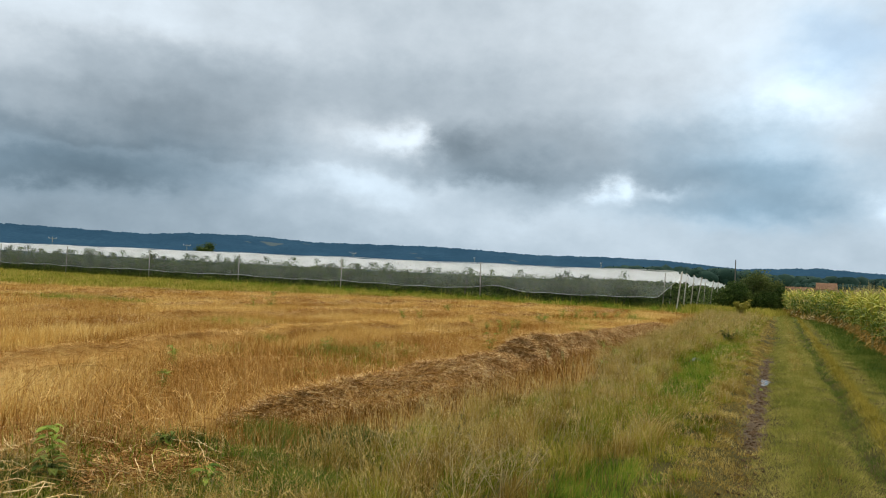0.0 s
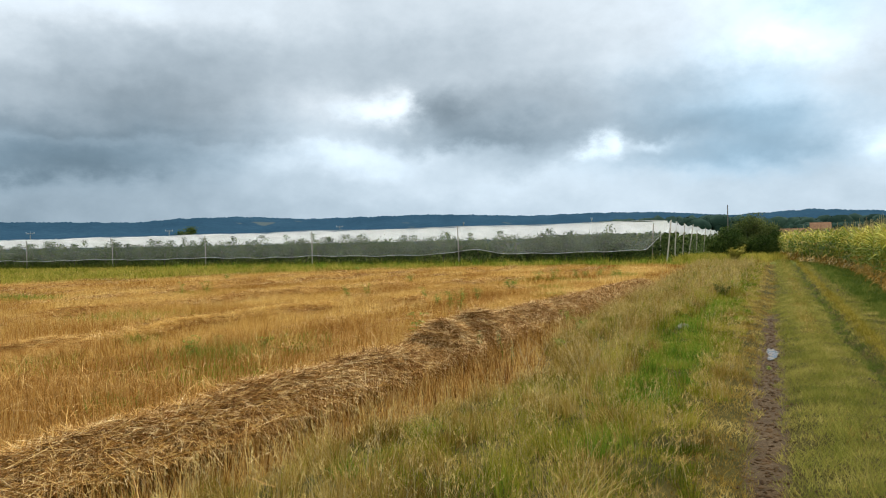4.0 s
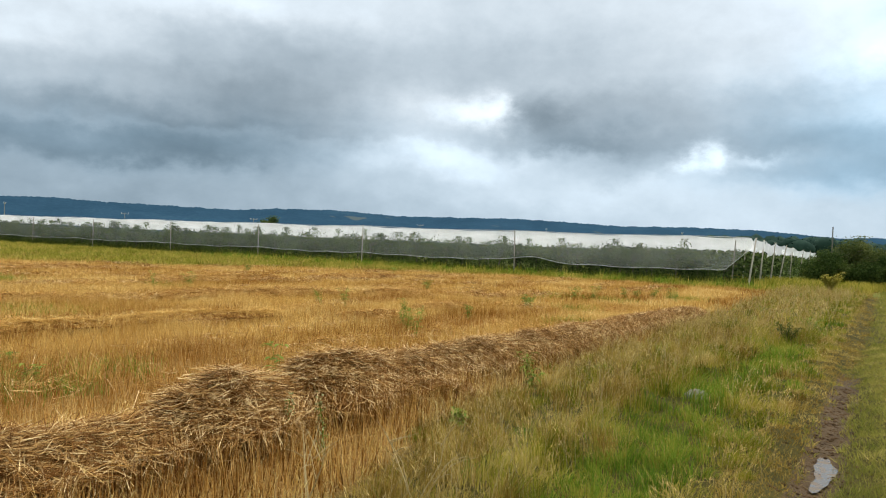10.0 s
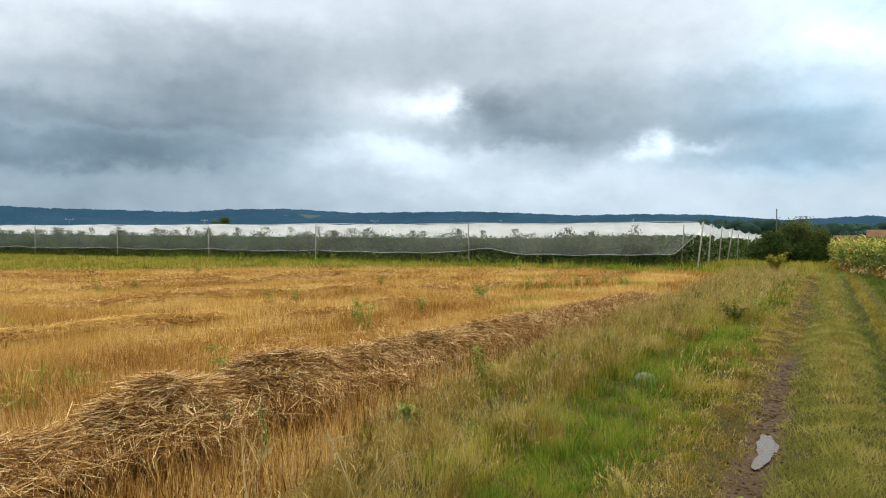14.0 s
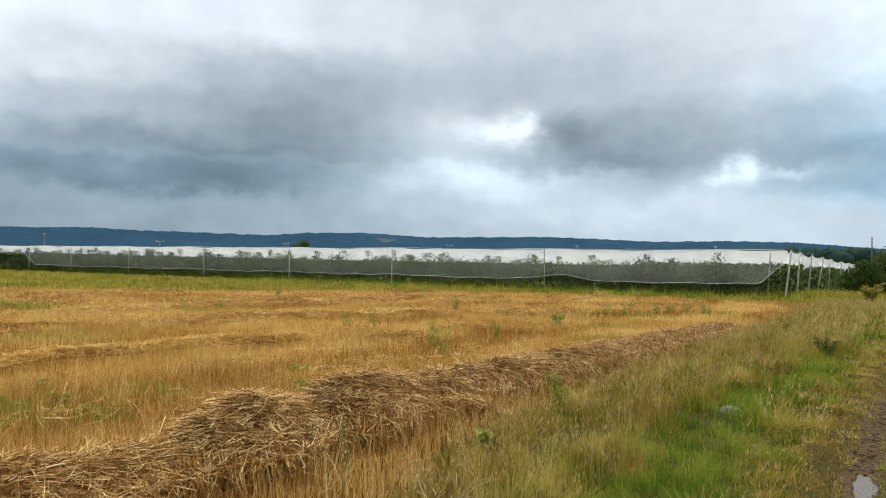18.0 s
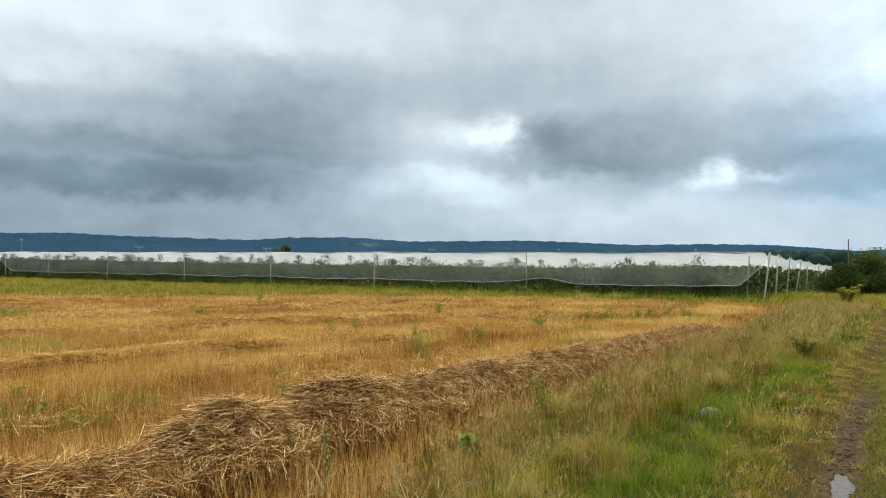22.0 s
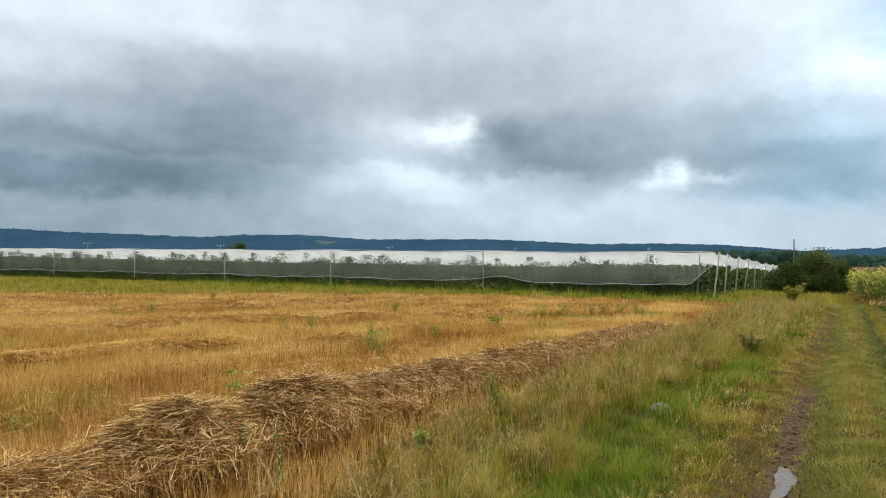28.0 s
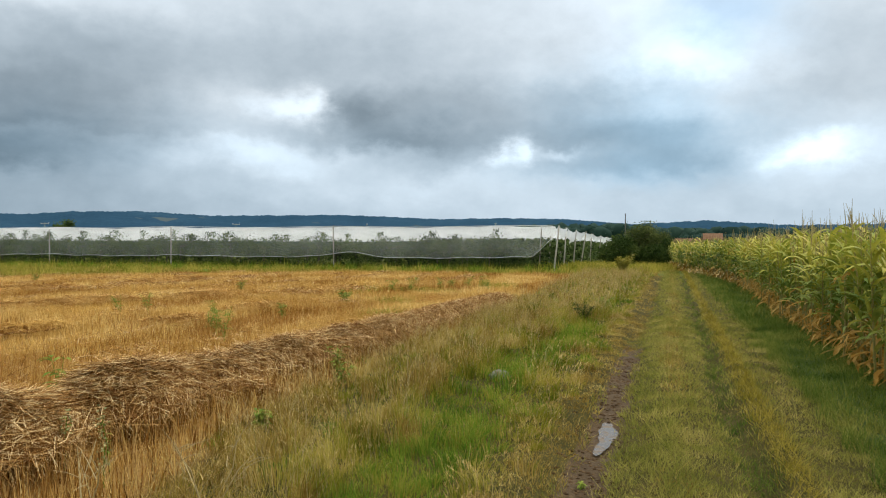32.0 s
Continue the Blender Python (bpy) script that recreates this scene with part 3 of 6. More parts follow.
def blades(name, xy, tall, wide, lean_by, mat, segs=2, label="", category="grass", drift=(0, 0), taper=1.5, parent=None, sway=0.55):
    n = len(xy)
    base = np.concatenate([xy, (height(xy[:, 0], xy[:, 1]) - 0.01)[:, None]], 1)
    lean = rng.normal(0, lean_by, (n, 2)) + np.array(drift)
    lean = lean + sway * np.stack([value_noise(xy[:, 0], xy[:, 1], 0.6, 81) - 0.5, value_noise(xy[:, 0], xy[:, 1], 0.6, 82) - 0.5], 1)
    V, q, t = blade_arrays(base, tall, wide, lean, rng.uniform(0, np.pi, n), segs, taper)
    ob = new(name, mesh_of(name, V, [q, t], mat))
    ob.parent = parent
    return tagged(ob, label, category, kind="stuff")


def scatter(x0, x1, y0, y1, per_m2, keep=None):
    n = int((x1 - x0) * (y1 - y0) * per_m2)
    xy = np.stack([rng.uniform(x0, x1, n), rng.uniform(y0, y1, n)], 1)
    return xy[keep(xy[:, 0], xy[:, 1])] if keep else xy


def drilled(x0, x1, y0, y1, per_m2, keep):
    """Stalks stand in drilled rows that run along the field, 0.14 m apart."""
    xy = scatter(x0, x1, y0, y1, per_m2, keep)
    row = np.round(xy[:, 0] / 0.14) * 0.14
    xy[:, 0] = row + rng.normal(0, 0.028, len(xy)) + 0.03 * np.sin(xy[:, 1] * 1.7)
    return xy


in_field = lambda x, y: (x < field_edge(y)) & (y < field_end(x)) & (y > field_start(x))
PATCHES = [(-13.5, 17.0, 1.6, 1.2), (-25.2, 20.3, 2.2, 1.5), (-18.5, 24.3, 1.4, 0.6), (-21.8, 21.5, 1.0, 0.5), (-4.9, 24.5, 0.7, 1.2), (-6.0, 28.5, 0.8, 1.0), (-6.8, 33.5, 1.6, 1.0), (-4.6, 37.0, 0.9, 1.6), (-9.0, 33.0, 1.2, 1.5), (-6.2, 11.2, 1.3, 0.8), (-7.0, 14.2, 0.9, 0.6), (-4.7, 4.6, 1.3, 0.7), (-9.6, 11.0, 1.4, 0.7)]


def stubble(name, x0, x1, y0, y1, per_m2, wide, keep=in_field, segs=1):
    xy = drilled(x0, x1, y0, y1, per_m2, keep)
    lodged = value_noise(xy[:, 0], xy[:, 1], 3.5, 11)
    n = len(xy)
    tall = (0.20 + 0.16 * lodged) * rng.uniform(0.7, 1.25, n) * np.interp(xy[:, 1], [14, 26], [1.0, 0.72])
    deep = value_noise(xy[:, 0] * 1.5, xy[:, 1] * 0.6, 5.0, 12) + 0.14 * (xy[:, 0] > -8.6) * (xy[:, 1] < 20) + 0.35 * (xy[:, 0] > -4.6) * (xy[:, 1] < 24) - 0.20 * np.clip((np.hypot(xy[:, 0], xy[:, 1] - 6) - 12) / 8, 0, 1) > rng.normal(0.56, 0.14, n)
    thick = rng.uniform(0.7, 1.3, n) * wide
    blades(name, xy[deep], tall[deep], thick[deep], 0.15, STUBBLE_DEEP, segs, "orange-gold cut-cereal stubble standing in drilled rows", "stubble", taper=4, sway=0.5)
    return blades(name, xy[~deep], tall[~deep], thick[~deep], 0.22, STUBBLE, segs, "pale gold cut-cereal stubble standing in drilled rows", "stubble", taper=4, sway=0.75)


def zone(x, y, box):
    return (x > box[0]) & (x < box[1]) & (y > box[2]) & (y < box[3])


def build_stubble():
    near, mid = (-9.0, -2.4, 1.5, 17.0), (-22.0, -2.4, 1.5, 30.0)
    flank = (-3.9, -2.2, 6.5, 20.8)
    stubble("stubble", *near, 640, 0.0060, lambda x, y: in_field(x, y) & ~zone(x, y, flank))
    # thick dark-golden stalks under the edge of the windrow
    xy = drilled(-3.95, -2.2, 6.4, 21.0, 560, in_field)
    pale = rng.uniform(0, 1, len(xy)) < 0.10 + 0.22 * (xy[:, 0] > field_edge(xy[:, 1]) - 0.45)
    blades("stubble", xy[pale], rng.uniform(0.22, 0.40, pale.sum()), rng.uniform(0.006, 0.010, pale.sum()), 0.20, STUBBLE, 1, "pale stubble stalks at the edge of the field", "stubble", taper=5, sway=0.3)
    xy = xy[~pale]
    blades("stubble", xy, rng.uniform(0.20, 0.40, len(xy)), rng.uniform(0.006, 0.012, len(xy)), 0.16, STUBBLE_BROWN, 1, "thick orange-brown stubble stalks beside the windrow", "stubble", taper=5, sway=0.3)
    stubble("stubble", *mid, 400, 0.012, lambda x, y: in_field(x, y) & ~zone(x, y, near) & ~zone(x, y, flank))
    stubble("stubble", -60, -2.0, 3, 51, 120, 0.028, lambda x, y: in_field(x, y) & ~zone(x, y, mid) & (x > -16 - 1.35 * y) & (y > 6 - 0.25 * x))
    # fans of lodged pale stalks
    c = scatter(-9, -3.0, 5.5, 18, 0.45, in_field)
    tuft = np.repeat(np.arange(len(c)), 34)
    spot = c[tuft] + rng.normal(0, 0.10, (len(tuft), 2))
    way = rng.normal(0, 0.55, (len(c), 2))[tuft] + (spot - c[tuft]) * 3.0
    base = np.concatenate([spot, np.full((len(tuft), 1), -0.01)], 1)
    V, q, t = blade_arrays(base, rng.uniform(0.25, 0.42, len(tuft)), np.full(len(tuft), 0.005), way, rng.uniform(0, np.pi, len(tuft)), 2, 4)
    tagged(new("stubble", mesh_of("stubble", V, [q, t], STUBBLE)), "fans of pale lodged straw stalks in stubble", "stubble", kind="stuff")
    # tall unbroken stalks and fallen straws on the stubble
    xy = scatter(-9, -3.2, 2, 17, 4, in_field)
    blades("stubble", xy, rng.uniform(0.35, 0.5, len(xy)), np.full(len(xy), 0.006), 0.45, STRAW, 3, "bent pale straw stalks left in stubble", "stubble", taper=4)


build_stubble()


# ---- loose straw raked into windrows on top of the stubble ----
def strands(centres, heading, pitch, length, wide, bend):
    """Straws lying about: three points each, a little bent."""
    n = len(centres)
    d = np.stack([np.cos(heading) * np.cos(pitch), np.sin(heading) * np.cos(pitch), np.sin(pitch)], 1)
    side = np.cross(d, rng.normal(0, 0.45, (n, 3)) + np.array([0, 0, 1.0]))
    side /= np.linalg.norm(side, axis=1)[:, None]
    hw = (wide * 0.5)[:, None] * side
    half = (length * 0.5)[:, None] * d
    sag = bend[:, None] * np.array([0, 0, 1.0])
    V = np.stack([centres - half - sag - hw, centres - half - sag + hw, centres - hw, centres + hw, centres + half - sag - hw, centres + half - sag + hw], 1)
    o = (np.arange(n) * 6)[:, None]
    return V.reshape(-1, 3), np.concatenate([o + np.array([0, 1, 3, 2]), o + np.array([2, 3, 5, 4])])


def windrow(line, y0, y1, half, rise, per_m2, seed, wide=0.006, step=0.12, side_straw=0.2, low=0.15, mat=None, bed_mat=None, swell=None, golden=0.0):
    """One raked swath: a lumpy bed with straws over it. line(y) is its middle."""
    ys = np.arange(y0, y1, step)
    ss = np.linspace(-1, 1, 15)
    Y, S = np.meshgrid(ys, ss, indexing="ij")
    fat = 0.62 + 0.55 * value_noise(Y * 0 + seed, Y, 3.1, seed) + 0.28 * (value_noise(Y * 0, Y, 1.0, seed + 1) - 0.5)
    if swell:
        fat = 0.8 * np.interp(Y, *zip(*swell)) + 0.22 * (value_noise(Y * 0, Y, 1.1, seed + 1) - 0.5)
    ends = np.clip(np.minimum(Y - y0, y1 - Y) / 1.6, 0.03, 1)

    def bed(y, s):
        f = np.interp(y, ys, fat[:, 0] * np.sqrt(ends[:, 0]))
        x = line(y) + s * half * (0.82 + 0.28 * f) + 0.14 * (value_noise(y * 0, y, 1.7, seed + 2) - 0.5)
        lump = 1 + 0.45 * (value_noise(x, y, 0.55, seed + 3) - 0.5)
        foot = low * np.clip(0.12 + np.minimum(y - y0, y1 - y) / 0.9, 0.12, 1)
        z = foot + rise * f * lump * (1 - np.abs(s) ** 2.2) + 0.05 * (1 - np.abs(s))
        return x, z

    X, Z = bed(Y, S)
    i = np.arange(X.size).reshape(X.shape)
    quads = np.stack([i[:-1, :-1], i[:-1, 1:], i[1:, 1:], i[1:, :-1]], -1).reshape(-1, 4)
    top = np.stack([X, Y, Z], -1).reshape(-1, 3)
    under = top * np.array([1, 1, 0]) + np.array([0, 0, 1.0]) * (bed(Y, S * 0 + 1.0)[1] - 0.03).reshape(-1, 1)
    edge = np.concatenate([i[0, :], i[1:, -1], i[-1, -2::-1], i[-2:0:-1, 0]])
    nxt = np.roll(edge, -1)
    k = X.size
    rim = np.stack([edge, nxt, nxt + k, edge + k], 1)
    ob = new("straw_windrow", mesh_of("straw_windrow", np.concatenate([top, under]), [quads, quads[:, ::-1] + k, rim], bed_mat or STRAW_BED, smooth=True))
    tagged(ob, "brown raked straw windrow lying on top of golden stubble", "straw windrow", "windrows across the field")
    n = int((y1 - y0) * half * 2.2 * per_m2)
    y = rng.uniform(y0, y1, n)
    s = np.clip(rng.normal(0, 0.55, n), -1.12, 1.12)
    x, z = bed(y, np.clip(s, -1, 1))
    x = x + (s - np.clip(s, -1, 1)) * half
    slope = -s * 0.5
    heading = rng.normal(np.pi / 2, 0.75, n) + rng.choice([0, np.pi], n)
    pitch = np.cos(heading) * slope * 0.8 + rng.normal(0, 0.11, n)
    c = np.stack([x, y, z + np.abs(rng.normal(0.0, 0.022, n)) + 0.004], 1)
    V, q = strands(c, heading, pitch, rng.uniform(0.14, 0.50, n), rng.uniform(0.7, 1.3, n) * wide, rng.normal(0, 0.022, n))
    tagged(part("straw", mesh_of("straw", V, [q], mat or STRAW), ob), "tangled loose straws", kind="stuff")
    # straws that hang down over the flank
    n = int((y1 - y0) * per_m2 * side_straw)
    y = rng.uniform(y0, y1, n)
    s = rng.choice([-1.0, 1.0, 1.0], n) * rng.uniform(0.75, 1.1, n)
    x, z = bed(y, np.clip(s, -1, 1))
    c = np.stack([x + (s - np.clip(s, -1, 1)) * half, y, np.maximum(z - rng.uniform(0, 0.13, n), 0.07)], 1)
    heading = np.where(s > 0, 0.0, np.pi) + rng.normal(0, 0.9, n)
    V, q = strands(c, heading, -rng.uniform(0.5, 1.4, n), rng.uniform(0.15, 0.32, n), rng.uniform(0.7, 1.3, n) * wide, rng.normal(0, 0.02, n))
    if golden:
        n = int((y1 - y0) * 260)
        y = y0 + 0.1 + np.abs(rng.normal(0, golden, n))
        s = rng.uniform(-1.25, 1.25, n)
        x, z = bed(y, np.clip(s, -1, 1))
        c = np.stack([x + (s - np.clip(s, -1, 1)) * half, y, z + rng.uniform(0.0, 0.05, n)], 1)
        G, g = strands(c, rng.uniform(0, 6.28, n), rng.normal(0.1, 0.28, n), rng.uniform(0.14, 0.42, n), rng.uniform(0.7, 1.4, n) * wide, rng.normal(0, 0.03, n))
        tagged(part("golden_straw", mesh_of("golden_straw", G, [g], TUSSLED), ob), "golden straws strewn over the ragged end", kind="stuff")
    tagged(part("hanging_straw", mesh_of("hanging_straw", V, [q], mat or STRAW), ob), kind="stuff")
    return ob


BIG_ROW = [(6.05, -4.65), (7.0, -4.25), (8.0, -4.0), (10.0, -3.92), (11.5, -3.78), (12.4, -3.68), (13.3, -3.76), (14.3, -3.78), (15.3, -3.84), (16.5, -3.7), (18.5, -3.56), (20.0, -3.46), (22.5, -3.4), (26.0, -3.2), (29.5, -2.9)]
SWELL = [(6.05, 0.25), (6.5, 0.45), (8.0, 0.7), (9.6, 0.75), (11.0, 0.75), (11.8, 0.6), (12.3, 0.2), (12.55, 1.2), (12.95, 1.5), (13.35, 1.15), (13.62, 0.3), (13.9, 1.45), (14.35, 1.55),
         (15.2, 1.0), (16.0, 0.75), (17.2, 0.9), (18.6, 0.75), (20.5, 0.55), (22.0, 0.4), (25.0, 0.3), (29.5, 0.1)]
windrow(lambda y: np.interp(y, *zip(*BIG_ROW)), 6.05, 29.5, 0.42, 0.22, 5800, 21, wide=0.0037, side_straw=0.13, low=0.20, swell=SWELL, golden=2.0)
# a spill of straw lying on the stubble beside the big windrow
windrow(lambda y: -3.42 + 0.55 * (y - 15), 14.9, 15.9, 0.11, 0.02, 1700, 26, wide=0.0037, low=0.30)
# thin ragged rows further into the field: (where they run, straws per square metre, rise, half width)
FAR_ROWS = [([(6.4, -9.2), (8.0, -9.25), (10.4, -9.8), (12.8, -10.0)], 2000, 0.15, 0.32), ([(13.4, -10.1), (15.3, -10.35), (17.0, -10.35), (18.4, -10.0), (20.6, -9.6)], 1300, 0.06, 0.20),
            ([(20.2, -8.5), (21.3, -8.3), (22.6, -8.2)], 1100, 0.05, 0.30), ([(15.5, -15.6), (17.8, -15.0), (19.2, -14.7)], 900, 0.07, 0.34), ([(20.0, -14.0), (22.6, -14.1), (24.6, -13.6), (26.6, -12.7)], 900, 0.07, 0.30),
            ([(27.4, -12.6), (30.4, -12.2)], 700, 0.05, 0.30), ([(23.8, -8.6), (26.2, -8.3)], 800, 0.04, 0.24), ([(30.0, -9.6), (34.0, -9.3)], 600, 0.04, 0.26), ([(25.0, -20.0), (28.0, -19.7), (31.5, -19.4)], 600, 0.05, 0.32),
            ([(33.0, -19.2), (38.5, -18.2)], 500, 0.05, 0.34), ([(24.0, -28.8), (29.0, -27.4)], 450, 0.06, 0.4)]
for n, (course, dens, rise, half) in enumerate(FAR_ROWS):
    at_y, at_x = zip(*course)
    windrow(lambda y: np.interp(y, at_y, at_x) + 0.12 * np.sin(y * 2.3 + n), at_y[0], at_y[-1], half, rise, dens, 31 + n, wide=0.0034 + 0.00035 * (at_y[0] - 6) + 0.0002 * (abs(at_x[0]) - 9), step=0.2,
            low=0.12, mat=STUBBLE if n == 1 else TUSSLED, bed_mat=TUSSLED)


def build_tufts():
    """Small heaps of matted straw, drawn out along the rows, all over the field."""
    for name, mat, count, lab in (("straw_litter", STRAW, 150, "brown matted straw heaps strewn over the stubble"), ("straw_litter", TUSSLED, 120, "pale matted straw heaps strewn over the stubble")):
        y = 12 + 36 * rng.uniform(0, 1, count) ** 0.9
        x = -5.5 - (4 + 0.85 * y) * rng.uniform(0, 1, count)
        x = np.where(rng.uniform(0, 1, count) < 0.6, np.round((x + 5.2) / 4.6) * 4.6 - 5.2 + 0.09 * (y - 20) + rng.normal(0, 0.35, count), x)
        keep = in_field(x + 0.8, y) & in_field(x, y + 1.0)
        x, y = x[keep], y[keep]
        own = np.repeat(np.arange(len(x)), 110)
        far = np.hypot(x, y - 8.8)[own]
        along, over = rng.normal(0, 0.55, len(own)) * rng.uniform(0.5, 1.6, len(x))[own], rng.normal(0, 0.20, len(own))
        c = np.stack([x[own] + over + 0.1 * along, y[own] + along, 0.16 + 0.10 * rng.uniform(0, 1, len(own)) * np.exp(-(over / 0.2) ** 2)], 1)
        V, q = strands(c, rng.uniform(0, 6.28, len(own)), rng.normal(0, 0.2, len(own)), rng.uniform(0.10, 0.30, len(own)), 0.0026 + 0.00022 * far, rng.normal(0, 0.02, len(own)))
        tagged(new(name, mesh_of(name, V, [q], mat)), lab, "straw", kind="stuff")


build_tufts()


def build_litter():
    """Straws spilled on the weedy near corner and between the stubble rows."""
    for x0, x1, y0, y1, dens in ((-6.5, -2.6, 2.6, 6.4, 300), (-8.0, -2.8, 6.0, 17.0, 9), (-9.0, -4.4, 5.0, 10.5, 110)):
        p = scatter(x0, x1, y0, y1, dens)
        if y0 < 3:
            mat_share = np.clip((-3.55 + 0.5 * (value_noise(p[:, 0], p[:, 1], 1.1, 61) - 0.5) - p[:, 0]) / 0.5, 0.10, 1) * np.clip((5.6 - p[:, 1]) / 0.8, 0.12, 1) * np.clip(1.3 - np.hypot((p[:, 0] + 4.9) / 1.5, (p[:, 1] - 4.3) / 1.5), 0.04, 1)
            p = p[rng.uniform(0, 1, len(p)) < mat_share]
        n = len(p)
        low = 0.02 if y0 < 3 else 0.10
        c = np.concatenate([p, rng.uniform(low, low + 0.14, (n, 1))], 1)
        V, q = strands(c, rng.uniform(0, 6.28, n), rng.normal(0, 0.6 if dens == 110 else 0.25, n), rng.uniform(0.12, 0.4, n), rng.uniform(0.003, 0.006, n), rng.normal(0, 0.02, n))
        tagged(new("straw_litter", mesh_of("straw_litter", V, [q], TUSSLED if dens == 110 else STRAW)), "spilled loose straws lying on stubble and weeds", "straw", kind="stuff")
    # a flattened mat of straw on bare earth at the very corner
    r = np.random.default_rng(67)
    n = 2300
    p = np.stack([-4.2 + 0.62 * r.normal(0, 0.6, n), 4.45 + 0.46 * r.normal(0, 0.6, n)], 1)
    c = np.concatenate([p, r.uniform(0.0, 0.09, (n, 1)) + height(p[:, 0], p[:, 1])[:, None]], 1)
    V, q = strands(c, r.normal(0.5, 0.8, n), r.normal(0, 0.12, n), r.uniform(0.12, 0.42, n), r.uniform(0.003, 0.006, n), r.normal(0, 0.02, n))
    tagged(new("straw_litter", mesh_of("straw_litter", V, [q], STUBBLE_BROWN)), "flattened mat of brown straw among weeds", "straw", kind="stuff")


build_litter()


# ---- grass: strip beside the field, track, verge, headland ----
def build_grass():
    u = lambda x, y: x - track(y)
    strip = lambda x, y: ((x > field_edge(y) + 0.22 - 0.4 * value_noise(x, y, 0.9, 40)) | (y < field_start(x))) & (u(x, y) < -0.42 + 0.25 * (value_noise(x, y, 1.6, 41) - 0.5)) & (np.hypot((x + 4.2) / 0.7, (y - 4.45) / 0.5) > 0.7 + 0.6 * value_noise(x, y, 0.35, 68))
    green_line = lambda y: np.interp(y, [3, 6, 8, 11, 14, 18, 19.4, 20.8, 23, 28, 50], [-1.2, -1.0, -0.95, -0.85, -0.75, -0.8, -0.6, -0.35, -0.3, 0.0, 1.0])
    green_share = lambda y: np.interp(y, [3, 6.3, 7.2, 10.2, 11.3, 14, 15.2, 16.5, 18.5, 20.2, 21.5, 23, 25, 50], [1.0, 1.0, 0.25, 0.25, 1.0, 1.2, 1.0, 1.2, 1.2, 1.2, 1.4, 0.8, 0.4, 0.3])

    def lush(x, y):
        band = np.exp(-(((x - green_line(y)) / (0.36 + 0.3 * (value_noise(x, y, 1.2, 42) - 0.5))) ** 2)) * green_share(y)
        return band + 0.6 * np.clip((value_noise(x, y, 1.3, 54) - 0.70) / 0.2, 0, 1)

    for x0, x1, y0, y1, dens, each, wide in ((-5.2, 0.3, -4.0, 2.6, 14, 40, 0.010), (-5.2, 0.3, 2.6, 16.0, 30, 84, 0.0046), (-4.0, 1.2, 16.0, 28.0, 24, 56, 0.0072), (-4.0, 3.0, 28.0, 56.0, 9, 26, 0.017)):
        c = scatter(x0, x1, y0, y1, dens, strip)
        n = len(c)
        cx, cy = c[:, 0], c[:, 1]
        dry = (value_noise(cx * 1.4, cy * 0.8, 2.2, 49) * 0.6 + 0.4 * value_noise(cx, cy, 0.7, 50)) + 0.10 * np.clip(-(u(cx, cy) + 1.5), -1, 1) + 0.2 * (cx < field_edge(cy) + 0.7) * (cy > 7) - 0.06 * (cy < 12) - 0.07 * (cy > 17) + rng.normal(0, 0.06, n)
        kind = np.where(lush(cx, cy) > rng.uniform(0.28, 0.72, n), 2, np.where(dry > 0.53, 1, 0))
        rim = 0.62 + 0.38 * np.clip((cx - field_edge(cy)) / 1.0, 0, 1)
        grow = rim * rng.uniform(0.55, 1.25, n) * (0.65 + 0.7 * value_noise(cx, cy, 1.1, 43)) * np.array([0.28, 0.34, 0.21])[kind]
        grow = grow * np.where(u(cx, cy) > -0.85, np.where(kind == 2, 0.8, 0.45), 1.0)
        radius = rng.uniform(0.05, 0.13, n) * np.array([1.0, 0.85, 1.15])[kind]
        nod = rng.normal(0, 0.24, (n, 2)) + np.array([0.05, -0.03])
        pick = np.repeat(np.arange(n), each)
        off = rng.normal(0, 0.62, (len(pick), 2))
        spot = c[pick] + off * radius[pick][:, None]
        far = np.linalg.norm(off, axis=1)
        lean = off * 0.26 + nod[pick] + rng.normal(0, 0.17, off.shape)
        tall = grow[pick] * np.clip(1.08 - 0.28 * far, 0.35, 1.1) * rng.uniform(0.6, 1.15, len(pick))
        base = np.concatenate([spot, (height(spot[:, 0], spot[:, 1]) - 0.01)[:, None]], 1)
        stray = rng.uniform(0, 1, len(pick)) < np.where(kind[pick] == 2, 0.22, 0.20)
        which = np.where(stray, rng.integers(0, 2, len(pick)), kind[pick])
        for k, (mat, lab) in enumerate(((TALL_GRASS, "olive-green grass tussocks beside the track"), (DRY_GRASS, "tan straw-dry grass tussocks beside the track"), (LUSH_GRASS, "lush bright green grass tussocks beside the track"))):
            g = which == k
            V, q, t = blade_arrays(base[g], tall[g], rng.uniform(0.7, 1.4, g.sum()) * wide, lean[g], rng.uniform(0, np.pi, g.sum()), 2)
            tagged(new("grass", mesh_of("grass", V, [q, t], mat)), lab, "grass", kind="stuff")
        # low thatch between the tussocks
        p = scatter(x0, x1, y0, y1, dens * 16, strip)
        blades("grass", p, rng.uniform(0.04, 0.11, len(p)), rng.uniform(0.7, 1.4, len(p)) * wide * 1.2, 0.6, TALL_GRASS, 1, "low green undergrowth between tussocks")
        # flowering stems with feathery brown heads over the dry tussocks
        stems = np.repeat(np.flatnonzero(kind < 2), 5 if y1 < 20 else 3)
        p = c[stems] + rng.normal(0, 0.07, (len(stems), 2))
        m = len(p)
        up = grow[stems] * rng.uniform(1.15, 1.75, m)
        way = nod[stems] * 0.8 + rng.normal(0, 0.22, (m, 2))
        foot = np.concatenate([p, (height(p[:, 0], p[:, 1]) - 0.01)[:, None]], 1)
